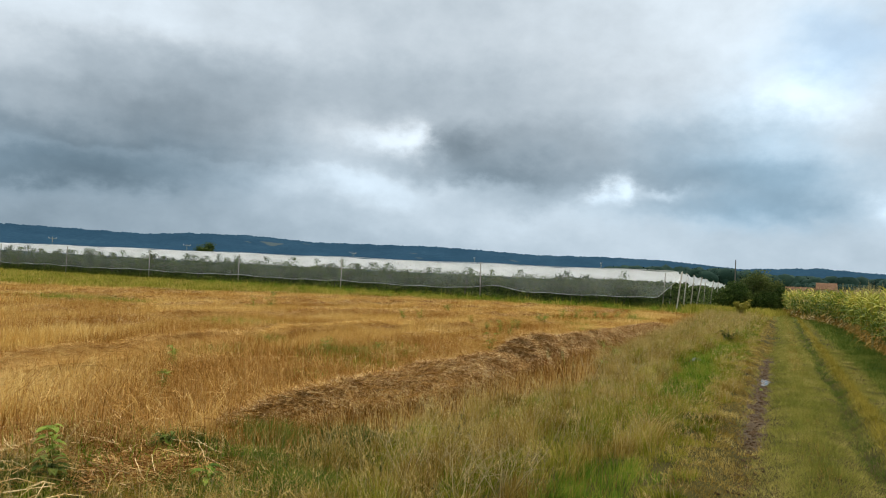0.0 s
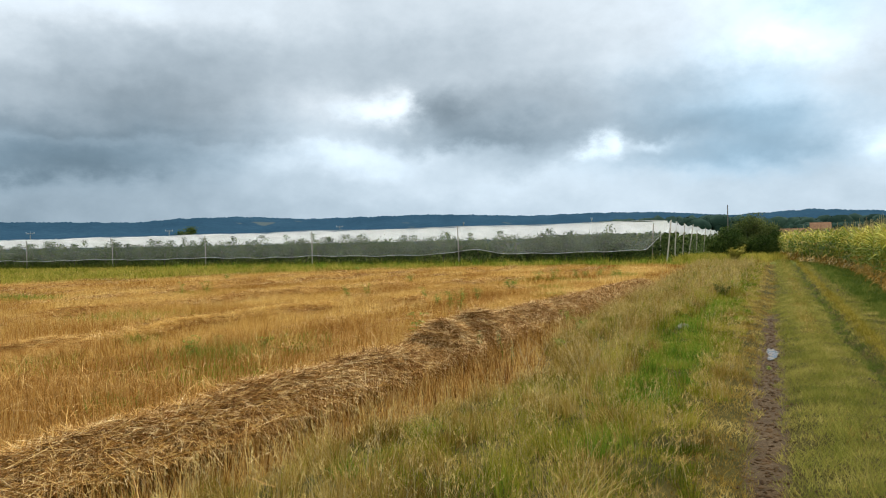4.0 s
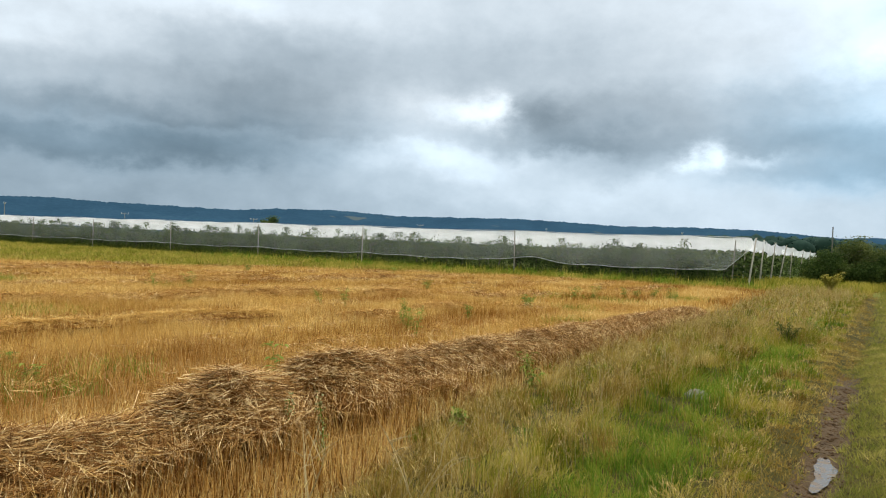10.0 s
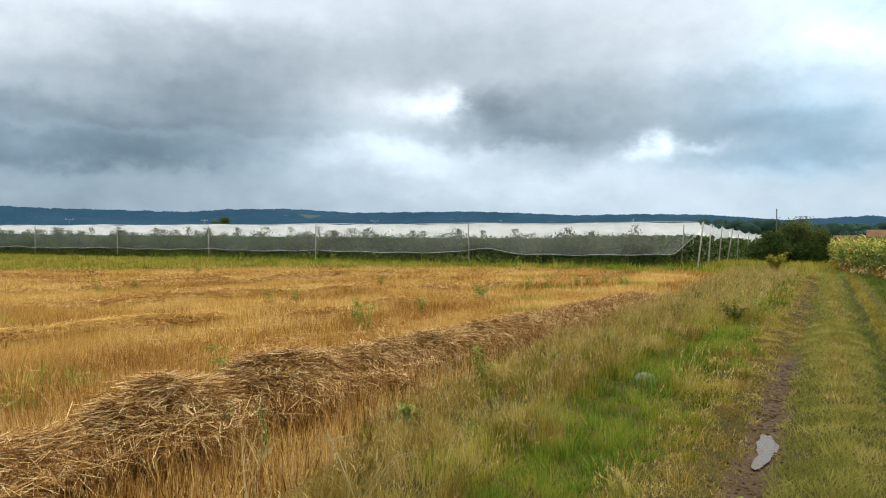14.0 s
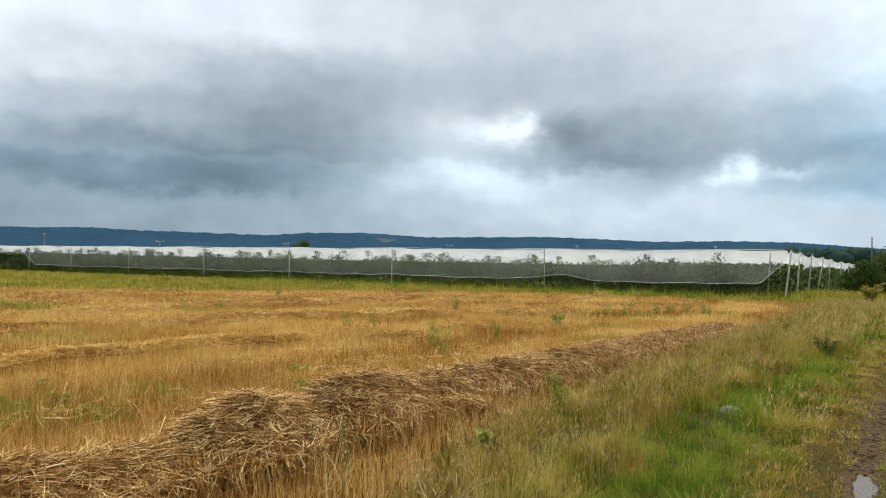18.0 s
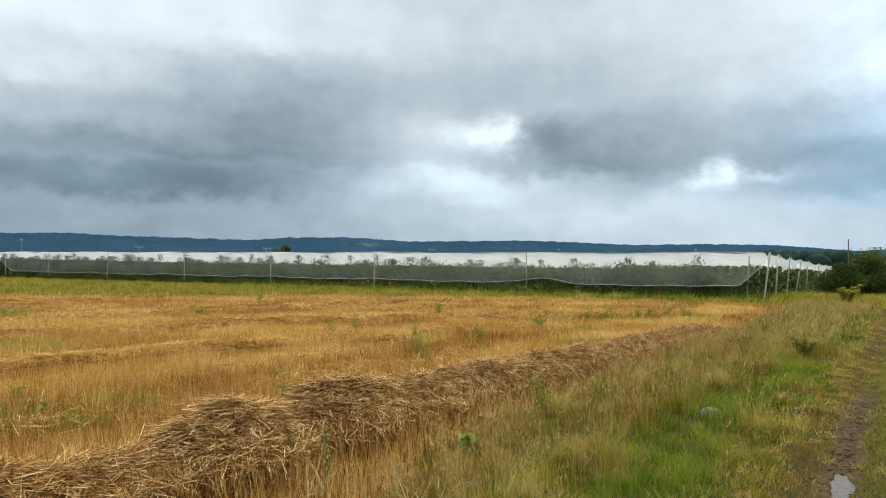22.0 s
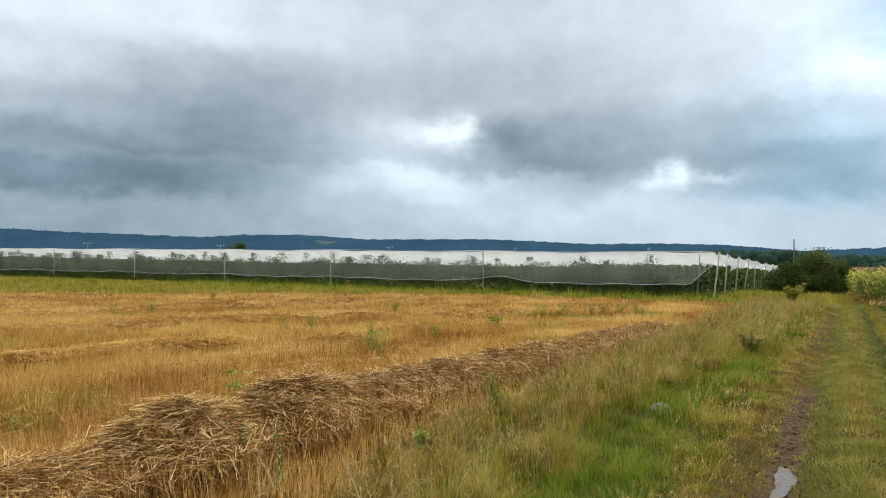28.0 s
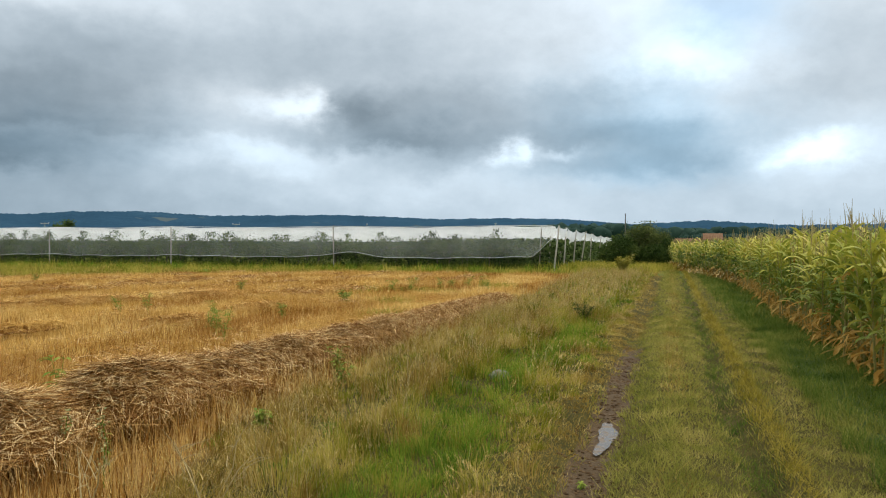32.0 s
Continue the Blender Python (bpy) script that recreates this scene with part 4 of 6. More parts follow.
        V, q, t = blade_arrays(foot, up, np.full(m, wide * 0.45), way, rng.uniform(0, np.pi, m), 2, 6)
        tagged(new("grass", mesh_of("grass", V, [q, t], DEAD)), "thin dry flowering grass stems", "grass", kind="stuff")
        e = 7
        s_at = rng.uniform(0.66, 1.0, m * e)
        own = np.repeat(np.arange(m), e)
        bow = np.minimum(1, np.linalg.norm(way, axis=1))[own]
        seat = foot[own] + np.concatenate([way[own] * (s_at ** 2 * up[own])[:, None], (up[own] * s_at * (1 - 0.25 * s_at * bow))[:, None]], 1)
        V, q, t = blade_arrays(seat, rng.uniform(0.02, 0.045, m * e), np.full(m * e, wide * 1.0), way[own] + rng.normal(0, 0.55, (m * e, 2)), rng.uniform(0, np.pi, m * e), 1)
        tagged(new("grass", mesh_of("grass", V, [q, t], SEED_HEAD)), "feathery brown grass seed heads", "grass", kind="stuff")
    short = lambda x, y: (u(x, y) > -0.6) & (u(x, y) < 2.15) & (np.abs(u(x, y)) > 0.04 + 0.13 * value_noise(x, y, 0.5, 44) - 0.35 * np.clip((9.2 - y) / 1.8, 0, 1) - 0.35 * np.clip((y - 20.0) / 3, 0, 1))
    for x0, x1, y0, y1, dens, wide in ((-1.6, 2.4, -4.0, 2.5, 700, 0.009), (-1.0, 2.8, 2.5, 15.5, 2800, 0.0058), (-0.6, 3.2, 15.5, 26.0, 1500, 0.0095), (0.0, 5.0, 26.0, 62.0, 340, 0.018)):
        xy = scatter(x0, x1, y0, y1, dens, short)
        worn = rut_depth(xy[:, 0], xy[:, 1])
        xy = xy[rng.uniform(0, 1, len(xy)) > 0.15 * worn[1]]
        ux = u(xy[:, 0], xy[:, 1])
        dry = (np.exp(-(((ux + 0.47) / 0.30) ** 2)) * 3.0 + 1.1 * np.exp(-(((ux + 0.05) / 0.22) ** 2)) * ((xy[:, 1] < 9.0) | (xy[:, 1] > 18.0)) + (0.45 + 0.4 * (xy[:, 1] > 17)) * np.exp(-(((ux - 0.62) / 0.24) ** 2)) + 0.3 * np.exp(-(((ux - 1.75) / 0.25) ** 2))) * (0.3 + value_noise(xy[:, 0], xy[:, 1], 1.8, 51)) > rng.uniform(0.25, 1.0, len(xy))
        ridge = np.exp(-(((ux - 1.40) / 0.13) ** 2)) > rng.uniform(0.2, 0.8, len(xy))
        tall = rng.uniform(0.03, 0.085, len(xy)) * (0.6 + 0.9 * value_noise(xy[:, 0], xy[:, 1], 0.7, 45)) * (1 + 0.9 * np.exp(-(((ux - 0.6) / 0.22) ** 2)))
        # darker blades along the right rut: its shade is put into the grass colour
        groove = np.exp(-(((ux - 1.16 + 0.05 * np.sin(xy[:, 1] * 0.8)) / 0.15) ** 2)) * (0.55 + 0.6 * value_noise(xy[:, 0], xy[:, 1], 0.8, 56)) > rng.uniform(0.2, 0.9, len(xy))
        for keep, mat, k, lab in ((groove, VERGE_GRASS, 1.0, "dark grass in the shallow wheel rut, coloured for its shade"), (~ridge & ~dry & ~groove, SHORT_GRASS, 1.0, "short trodden grass on the track"), (dry & ~ridge & ~groove, DRY_GRASS, 0.75, "matted brown dry grass on the track"), (ridge & ~groove, RIDGE_GRASS, 1.6, "yellowish longer grass on the ridge by the rut")):
            blades("grass", xy[keep], tall[keep] * k, rng.uniform(0.7, 1.4, keep.sum()) * wide, 0.55, mat, 1, lab)
    verge = lambda x, y: (u(x, y) > 1.98 + 0.3 * (value_noise(x, y, 1.2, 46) - 0.5)) & (u(x, y) < 3.5)
    for x0, x1, y0, y1, dens, wide in ((1.0, 4.2, -4.0, 9.0, 400, 0.012), (1.6, 5.0, 9.0, 26.0, 1300, 0.0075), (2.5, 6.5, 26.0, 62.0, 320, 0.018)):
        p = scatter(x0, x1, y0, y1, dens, verge)
        tall = rng.uniform(0.07, 0.19, len(p)) * (0.4 + 1.1 * value_noise(p[:, 0], p[:, 1], 0.8, 47))
        blades("grass", p, tall, rng.uniform(0.7, 1.4, len(p)) * wide, 0.5, VERGE_GRASS, 2, "dark green verge grass below the maize", drift=(-0.1, 0))
    head = lambda x, y: (y > field_end(x) - 0.6) & (x < 2.2) & (x > -1.6 * y - 22) & (u(x, y) < -0.3)
    p = scatter(-112, 2.2, 22, 56.0, 50, head)
    tall = rng.uniform(0.15, 0.42, len(p)) * (0.35 + 1.1 * value_noise(p[:, 0], p[:, 1], 1.7, 48))
    tan = value_noise(p[:, 0] * 0.35, p[:, 1] * 1.6, 2.6, 57) + 0.3 * np.clip((field_end(p[:, 0]) + 1.5 - p[:, 1]) / 2, 0, 1) > rng.normal(0.66, 0.06, len(p))
    thick = rng.uniform(0.7, 1.4, len(p)) * 0.05
    blades("grass", p[~tan], tall[~tan], thick[~tan], 0.35, HEADLAND, 1, "yellow-green grass of the headland along the orchard")
    blades("grass", p[tan], tall[tan] * 0.7, thick[tan], 0.35, DRY_GRASS, 1, "dry tan grass in the headland along the orchard")
    # taller fresh weeds and grass in clumps close to the net
    p = scatter(-46, -2.6, 51.3, 54.9, 75, lambda x, y: (value_noise(x, y, 2.4, 58) > 0.34) & (y > field_end(x) + 0.4))
    tall = rng.uniform(0.25, 0.75, len(p)) * (0.35 + 0.9 * value_noise(p[:, 0], p[:, 1], 1.5, 59))
    fresh = value_noise(p[:, 0], p[:, 1], 1.9, 60) > rng.normal(0.5, 0.12, len(p))
    blades("grass", p[fresh], tall[fresh], rng.uniform(0.03, 0.06, fresh.sum()), 0.3, LUSH_GRASS, 1, "fresh green clumps of weeds below the net")
    blades("grass", p[~fresh], tall[~fresh], rng.uniform(0.03, 0.06, (~fresh).sum()), 0.3, HEADLAND, 1, "yellow-green clumps of tall grass below the net")
    # thin rough grass behind the start, over the corner of the field
    p = scatter(-20, 3.2, -12, 5.0, 90, lambda x, y: (y < field_start(np.minimum(x, -4.0)) - 1.2) & ((x < -5.0) | (y < -3.9)))
    blades("grass", p, rng.uniform(0.08, 0.24, len(p)), np.full(len(p), 0.022), 0.4, TALL_GRASS, 1, "rough olive grass at the field corner")
    # rough grass in front of the hedge and the undergrowth under the net
    p = scatter(-7, 6.5, 56, 71, 60, lambda x, y: (u(x, y) < -0.2) | (u(x, y) > 1.8) | (y > 60))
    blades("grass", p, rng.uniform(0.25, 0.7, len(p)), np.full(len(p), 0.04), 0.35, HEADLAND, 2, "rough tall grass in front of the hedge")
    # undergrowth in the dark weed colour paints the deep shade below the hem
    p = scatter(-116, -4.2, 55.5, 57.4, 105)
    blades("grass", p, rng.uniform(0.25, 0.85, len(p)), np.full(len(p), 0.07), 0.4, WEED_DARK, 1, "undergrowth below the orchard net, coloured dark for the shade there")
    # green regrowth in patches of the stubble
    for x, y, rx, ry in PATCHES:
        n = int(480 * rx * ry)
        p = np.stack([x + rx * rng.normal(0, 0.5, n), y + ry * rng.normal(0, 0.5, n)], 1)
        blades("grass", p, rng.uniform(0.12, 0.3, n), np.full(n, 0.009), 0.4, LUSH_GRASS, 2 if y < 20 else 1, "green regrowth in the stubble")


build_grass()


# ---- trees and shrubs ----
def tube(points, radii, sides=6):
    """A tapered round limb through the points: vertices and quads."""
    P = np.asarray(points, dtype=float)
    V, n = [], len(P)
    for i in range(n):
        d = P[min(i + 1, n - 1)] - P[max(i - 1, 0)]
        d /= np.linalg.norm(d) + 1e-9
        a = np.cross(d, [0.31, 0.95, 0.05] if abs(d[1]) < 0.9 else [1, 0, 0])
        a /= np.linalg.norm(a)
        b = np.cross(d, a)
        th = np.arange(sides) * 2 * np.pi / sides
        V.append(P[i] + radii[i] * (np.cos(th)[:, None] * a + np.sin(th)[:, None] * b))
    k = np.arange(sides)
    q = np.concatenate([np.stack([i * sides + k, i * sides + (k + 1) % sides, (i + 1) * sides + (k + 1) % sides, (i + 1) * sides + k], 1) for i in range(n - 1)])
    return np.concatenate(V), q


def joined(pieces):
    V, Q, o = [], [], 0
    for v, q in pieces:
        V.append(v)
        Q.append(q + o)
        o += len(v)
    return np.concatenate(V), np.concatenate(Q)


def leaf_cards(centres, size):
    """Small folded leaves in all directions: two triangles each."""
    n = len(centres)
    d = rng.normal(0, 1, (n, 3))
    d[:, 2] *= 0.6
    d /= np.linalg.norm(d, axis=1)[:, None]
    s = np.cross(d, rng.normal(0, 1, (n, 3)))
    s /= np.linalg.norm(s, axis=1)[:, None] + 1e-9
    L = (size * rng.uniform(0.7, 1.4, n))[:, None]
    V = np.stack([centres - d * L * 0.5, centres + s * L * 0.32, centres + d * L * 0.5, centres - s * L * 0.32], 1).reshape(-1, 3)
    return V, np.arange(4 * n).reshape(n, 4)


def crown_points(n, rx, ry, rz, cz, clumps, seed):
    """Leaf places in clumps scattered through an uneven crown, with gaps between."""
    r = np.random.default_rng(seed)
    d = r.normal(0, 1, (clumps, 3))
    d /= np.linalg.norm(d, axis=1)[:, None]
    c = d * (r.uniform(0.1, 1.0, clumps) ** 0.5)[:, None] * np.array([rx, ry, rz]) * r.uniform(0.75, 1.05, (clumps, 1))
    size = r.uniform(0.16, 0.34, clumps) * (rx + ry + rz) / 3
    pick = r.integers(0, clumps, n)
    p = c[pick] + r.normal(0, 0.55, (n, 3)) * size[pick][:, None]
    return p + np.array([0, 0, cz])


def tree(name, m, label, category, mat, tall, rx, ry, base, leaves, leaf, clumps, seed, group="", stems=1):
    """A woody plant: tapered trunk with limbs, and a crown of many small leaves."""
    top = thing(name, m, label, category, group)
    r = np.random.default_rng(seed)
    wood = []
    for k in range(stems):
        ox, oy = (r.uniform(-0.4, 0.4, 2) * (rx * 0.7) if stems > 1 else (0, 0))
        bend = r.normal(0, 0.07 * tall, 2)
        pts = [(ox, oy, -0.05), (ox + bend[0] * 0.3, oy + bend[1] * 0.3, tall * 0.35), (ox + bend[0], oy + bend[1], tall * 0.72)]
        w0 = 0.022 * tall
        wood.append(tube(pts, [w0, w0 * 0.7, w0 * 0.2]))
        for j in range(5):
            a, h = r.uniform(0, 6.28), tall * r.uniform(0.25, 0.6)
            s = np.array([ox + bend[0] * 0.4, oy + bend[1] * 0.4, h])
            e = s + np.array([math.cos(a) * rx * 0.7, math.sin(a) * ry * 0.7, tall * 0.16])
            wood.append(tube([s, (s + e) / 2 + [0, 0, 0.04 * tall], e], [w0 * 0.45, w0 * 0.3, w0 * 0.1], 5))
    V, q = joined(wood)
    part("trunk", mesh_of("trunk", V, [q], BARK, smooth=True), top, "dark bark")
    p = crown_points(leaves, rx, ry, (tall - base) / 2, (tall + base) / 2, clumps, seed + 1)
    p[:, 2] = np.clip(p[:, 2], 0.03, tall * 1.01)
    V, q = leaf_cards(p, leaf)
    part("crown", mesh_of("crown", V, [q], mat), top)
    return top


# ---- the orchard under hail netting ----
ROWS_Y = [56.3, 61.0, 67.5, 74.0, 84.0, 96.0, 108.0, 120.0, 132.0]
RIGHT, LEFT = -4.1, -118.0
FRONT_Y, WIRE_Z = 55.2, 2.95
POSTS_X = [-4.3, -19.5, -32.4, -44.2, -55.3, -66.9, -77.3, -85.8, -96.1, -106.5, -117.0]


def curtain_y(x):
    return FRONT_Y + 0.5 / (1 + np.exp((x + 24) / 0.8)) - 1.0 * np.exp(-(((x + 32.4) / 5.5) ** 2))


def row_end(y):
    """Where the rows stop, beside the track."""
    return -4.4 + 0.02 * (y - 55.4)


def build_orchard_posts():
    def post_mesh(tall, r0, r1):
        V, q = tube([(0, 0, -0.15), (0, 0, tall * 0.5), (0.0, 0, tall)], [r0, (r0 + r1) / 2, r1], 8)
        cap = np.arange(8)[None, :] + 16
        return mesh_of("wooden_post", V, [q, cap], POST_WOOD, smooth=True)
    line, stout = post_mesh(WIRE_Z + 0.10, 0.045, 0.035), post_mesh(WIRE_Z + 0.05, 0.06, 0.045)
    for x in POSTS_X[1:]:
        y = float(curtain_y(x)) + (0.22 if x < -25 else -0.14)
        thing("wooden_post", pose(x, y, 0, 0.5 * math.sin(x), 1.3 * math.sin(x * 3), 0), "weathered grey-white wooden post holding the net", "post",
              "orchard posts", line)
    for k, y in enumerate(ROWS_Y):
        thing("wooden_post", pose(row_end(y), y - (0.9 if k == 0 else 0), 0, 2 * math.sin(k * 2.3), (6.5, 3.5, 4.5, 9.0, 3.0, 6.0)[k % 6], 0),
              "leaning pale wooden end post of an orchard row", "post", "orchard end posts", stout)
        if k < 6:
            thing("wooden_post", pose(row_end(y) - 1.1, y + 0.3, 0, 0, 3.0, 0), "upright pale wooden post of an orchard row", "post", "orchard end posts", line)


build_orchard_posts()


def hem_height(x):
    """The lower edge of the front curtain: it hangs in shallow sags, is caught up at a post, and is drawn aside at an entrance."""
    z = 0.86 + 0.10 * np.abs(np.sin((x + 19.5) * np.pi / 12.5)) * -1 + 0.08
    z = z + 0.30 * np.exp(-(((x + 18.4) / 1.6) ** 2)) + 0.03 * np.sin(x * 1.7)
    z = np.where(x > -5.75, 0.92 + (x + 5.75) / 1.6 * 1.55, z)
    gate = np.clip(np.minimum((x + 96.6) / 3.0, (-84.2 - x) / 2.2), 0, 1)
    return np.clip(z + gate * 1.35, 0.3, WIRE_Z - 0.12)


def build_net():
    xs = np.linspace(LEFT, RIGHT - 0.12, 560)
    ts = np.linspace(0, 1, 10)
    X, T = np.meshgrid(xs, ts, indexing="ij")
    hem = hem_height(X)
    lift = 0.035 * np.cos((X + 19.5) * np.pi / 6.2) + 0.0019 * np.clip(-X - 20, 0, 90)
    Z = (WIRE_Z + lift) * (1 - T) + hem * T
    Y = curtain_y(X) - 0.10 * np.sin(T * np.pi) - 0.05 * T * np.sin(X * 2.1) - 0.03 * T * np.sin(X * 5.3)
    i = np.arange(X.size).reshape(X.shape)
    quads = np.stack([i[:-1, :-1], i[1:, :-1], i[1:, 1:], i[:-1, 1:]], -1).reshape(-1, 4)
    net = thing("hail_net", pose(0, 0, 0), "white hail net over orchard rows with a hanging front curtain", "net")
    part("front_curtain", mesh_of("front_curtain", np.stack([X, Y, Z], -1), [quads], NET_SIDE, smooth=True), net, "translucent grey-white net curtain")
    V, q = tube(np.stack([X[::2, -1], Y[::2, -1], Z[::2, -1]], 1), np.full(len(X[::2]), 0.015), 5)
    part("hem", mesh_of("hem", V, [q], HEM), net, "gathered pale lower hem of the net")
    V, q = tube(np.stack([X[::3, 0], Y[::3, 0], Z[::3, 0]], 1), np.full(len(X[::3]), 0.016), 5)
    part("top_wire", mesh_of("top_wire", V, [q], HEM), net)
    # the roof: a ridge over each row, a valley between the rows
    yy, zz = [FRONT_Y], [WIRE_Z]
    for y, after in zip(ROWS_Y, ROWS_Y[1:] + [ROWS_Y[-1] + 5]):
        yy += [y + 0.2, (y + after) / 2]
        zz += [WIRE_Z - 0.05, WIRE_Z - 0.6]
    yy, zz = np.array(yy), np.array(zz)
    zz[1] = WIRE_Z - 0.12
    xs = np.linspace(LEFT, RIGHT - 0.2, 150)
    X, Yr = np.meshgrid(xs, yy, indexing="ij")
    Zr = np.broadcast_to(zz, X.shape) + 0.05 * np.sin(X * 0.52 + Yr) * np.sin(X * 1.3) - 0.05 * np.abs(np.sin((X + 19.5) * np.pi / 12.5)) + 0.0019 * np.clip(-X - 20, 0, 90)
    i = np.arange(X.size).reshape(X.shape)
    quads = np.stack([i[:-1, :-1], i[1:, :-1], i[1:, 1:], i[:-1, 1:]], -1).reshape(-1, 4)
    part("roof_net", mesh_of("roof_net", np.stack([X, Yr, Zr], -1), [quads], NET_ROOF), net, "bright white net roof in ridges and valleys")
    # the net hangs a little way down over the open ends of the rows
    for k, (y0, y1) in enumerate(zip([FRONT_Y + 0.2] + ROWS_Y[1:-1], ROWS_Y[1:])):
        u, v = np.meshgrid(np.linspace(0, 1, 15), np.linspace(0, 1, 6), indexing="ij")
        top = WIRE_Z - 0.02 - (0.10, 0.22, 0.15)[k % 3] * np.sin(u * np.pi)
        drop = (0.62, 0.80, 0.70, 0.55)[k % 4] * (0.55 + 0.45 * np.sin(u * np.pi)) + 0.12 * np.sin(u * 17 + k) * v
        yv = y0 + (y1 - y0) * u
        V = np.stack([row_end(yv) + 0.28 + 0.10 * np.sin(u * 23 + k) * v - 0.12 * v, yv, top - drop * v], -1)
        i = np.arange(u.size).reshape(u.shape)
        quads = np.stack([i[:-1, :-1], i[1:, :-1], i[1:, 1:], i[:-1, 1:]], -1).reshape(-1, 4)
        part("end_flap", mesh_of("end_flap", V, [quads], NET_ROOF, smooth=True), net, "gathered white net hanging over a row end")


build_net()


def build_orchard_trees():
    shapes = []
    for k in range(5):
        tall = 2.05 + 0.12 * k
        t = tree("apple_tree", pose(POSTS_X[1] + k * 1.5 + 1, ROWS_Y[0] + 0.5, 0), "leafy apple tree in a dense row under white netting", "tree", APPLE_LEAF,
                 tall, 0.95, 0.6, 0.12, 540, 0.132, 34, 300 + k, "apple trees in orchard rows")
        shapes.append(t)
    spots = []
    for row, y in enumerate(ROWS_Y[:3]):
        x = RIGHT - (1.9 if row == 0 else 0.9)
        while x > LEFT + 3:
            if not (row == 0 and any(abs(x - s.matrix_basis.translation.x) < 0.5 for s in shapes)):
                spots.append((x, y + 0.5 + rng.normal(0, 0.08)))
            x -= rng.uniform(1.25, 1.6)
    for n, (x, y) in enumerate(spots):
        s = rng.uniform(0.92, 1.08)
        copy_thing(shapes[n % 5], pose(x, y, 0, 0, 0, rng.choice([0, 180]) + rng.normal(0, 8)) @ Matrix.Diagonal((1.05, 1, s, 1)))
    # upright leading shoots that stand out above the hedge of crowns
    P = []
    for x in np.arange(LEFT + 4, RIGHT - 1.5, 0.8):
        bushy = x < -30
        if rng.uniform() < (0.62 if bushy else 0.40):
            x += rng.normal(0, 0.5)
            top, wide = (rng.uniform(2.35, 2.95), rng.uniform(0.22, 0.50)) if bushy else (rng.uniform(2.3, 2.8), rng.uniform(0.12, 0.34))
            n = int(60 + 420 * wide)
            rel = rng.uniform(0, 1, n)
            P.append(np.stack([x + rng.normal(0, wide, n) * (1.15 - 0.75 * rel), ROWS_Y[0] + 0.3 + rng.normal(0, 0.15, n), 1.75 + (top - 1.75) * rel ** 0.9], 1))
    V, q = leaf_cards(np.concatenate(P), 0.12)
    tagged(new("apple_shoots", mesh_of("apple_shoots", V, [q], APPLE_LEAF)), "upright leafy shoots above the apple rows", "shoots", kind="stuff")
    P = []
    for y in ROWS_Y[3:]:
        n = 6500
        x = rng.uniform(LEFT, RIGHT - 0.6, n)
        P.append(np.stack([x, y + rng.normal(0, 0.4, n), rng.uniform(0.2, 2.2, n) * (0.85 + 0.3 * value_noise(x, x * 0 + y, 2.5, 61))], 1))
    for y in np.arange(59.0, 135.0, 3.2):
        n = 1300
        P.append(np.stack([rng.uniform(-11, 0, n) + row_end(y) + 0.15, y + rng.normal(0.2, 0.6, n), rng.uniform(0.0, 2.2, n)], 1))
    V, q = leaf_cards(np.concatenate(P), 0.26)
    tagged(new("apple_rows", mesh_of("apple_rows", V, [q], APPLE_LEAF)), "further apple rows deep under the netting", "orchard", kind="stuff")


build_orchard_trees()


# ---- hedge at the bend of the track ----
HEDGE = [(-0.5, 68.0, 2.6, 1.2, 1.5, HEDGE_LEAF, 5), (1.0, 69.5, 3.65, 1.7, 1.8, HEDGE_WARM, 6), (2.3, 70.5, 3.1, 1.5, 1.6, HEDGE_WARM, 7), (3.2, 69.0, 2.3, 0.95, 1.3, HEDGE_LEAF, 8),
         (0.1, 67.0, 2.0, 1.2, 1.2, HEDGE_LEAF, 9), (2.0, 67.5, 1.8, 1.4, 1.2, HEDGE_LEAF, 10), (-1.6, 72.5, 2.0, 1.0, 1.2, HEDGE_LEAF, 12),
         (4.3, 71.5, 1.25, 1.0, 1.0, HEDGE_WARM, 13), (5.7, 73.0, 1.1, 1.0, 1.0, HEDGE_LEAF, 14)]
for x, y, tall, rx, ry, mat, seed in HEDGE:
    tree("hedge_shrub", pose(x, y, 0), "dense dark green hedge shrub at the end of the track", "shrub", mat, tall, rx, ry, -0.1, int(2600 * tall), 0.12, 120, 400 + seed,
         "hedge shrubs", stems=3)


# ---- maize ----
def ribbon(points, widths, fold=0.25, spread=None, flat=False):
    """A long leaf along the points, folded along its midrib, or flat."""
    P = np.asarray(points, dtype=float)
    V = []
    for i in range(len(P)):
        d = P[min(i + 1, len(P) - 1)] - P[max(i - 1, 0)]
        d /= np.linalg.norm(d) + 1e-9
        s = np.cross(d, spread if spread is not None else [0, 0, 1])
        s /= np.linalg.norm(s) + 1e-9
        n = np.cross(s, d)
        V += [P[i] - s * widths[i] * 0.5 + n * fold * widths[i] * 0.5, P[i], P[i] + s * widths[i] * 0.5 + n * fold * widths[i] * 0.5]
    if flat:
        keep = np.arange(len(V)) % 3 != 1
        o = np.arange(len(P) - 1) * 2
        return np.array(V)[keep], np.stack([o, o + 1, o + 3, o + 2], 1)
    o = np.arange(len(P) - 1) * 3
    q = np.concatenate([np.stack([o, o + 1, o + 4, o + 3], 1), np.stack([o + 1, o + 2, o + 5, o + 4], 1)])
    return np.array(V), q


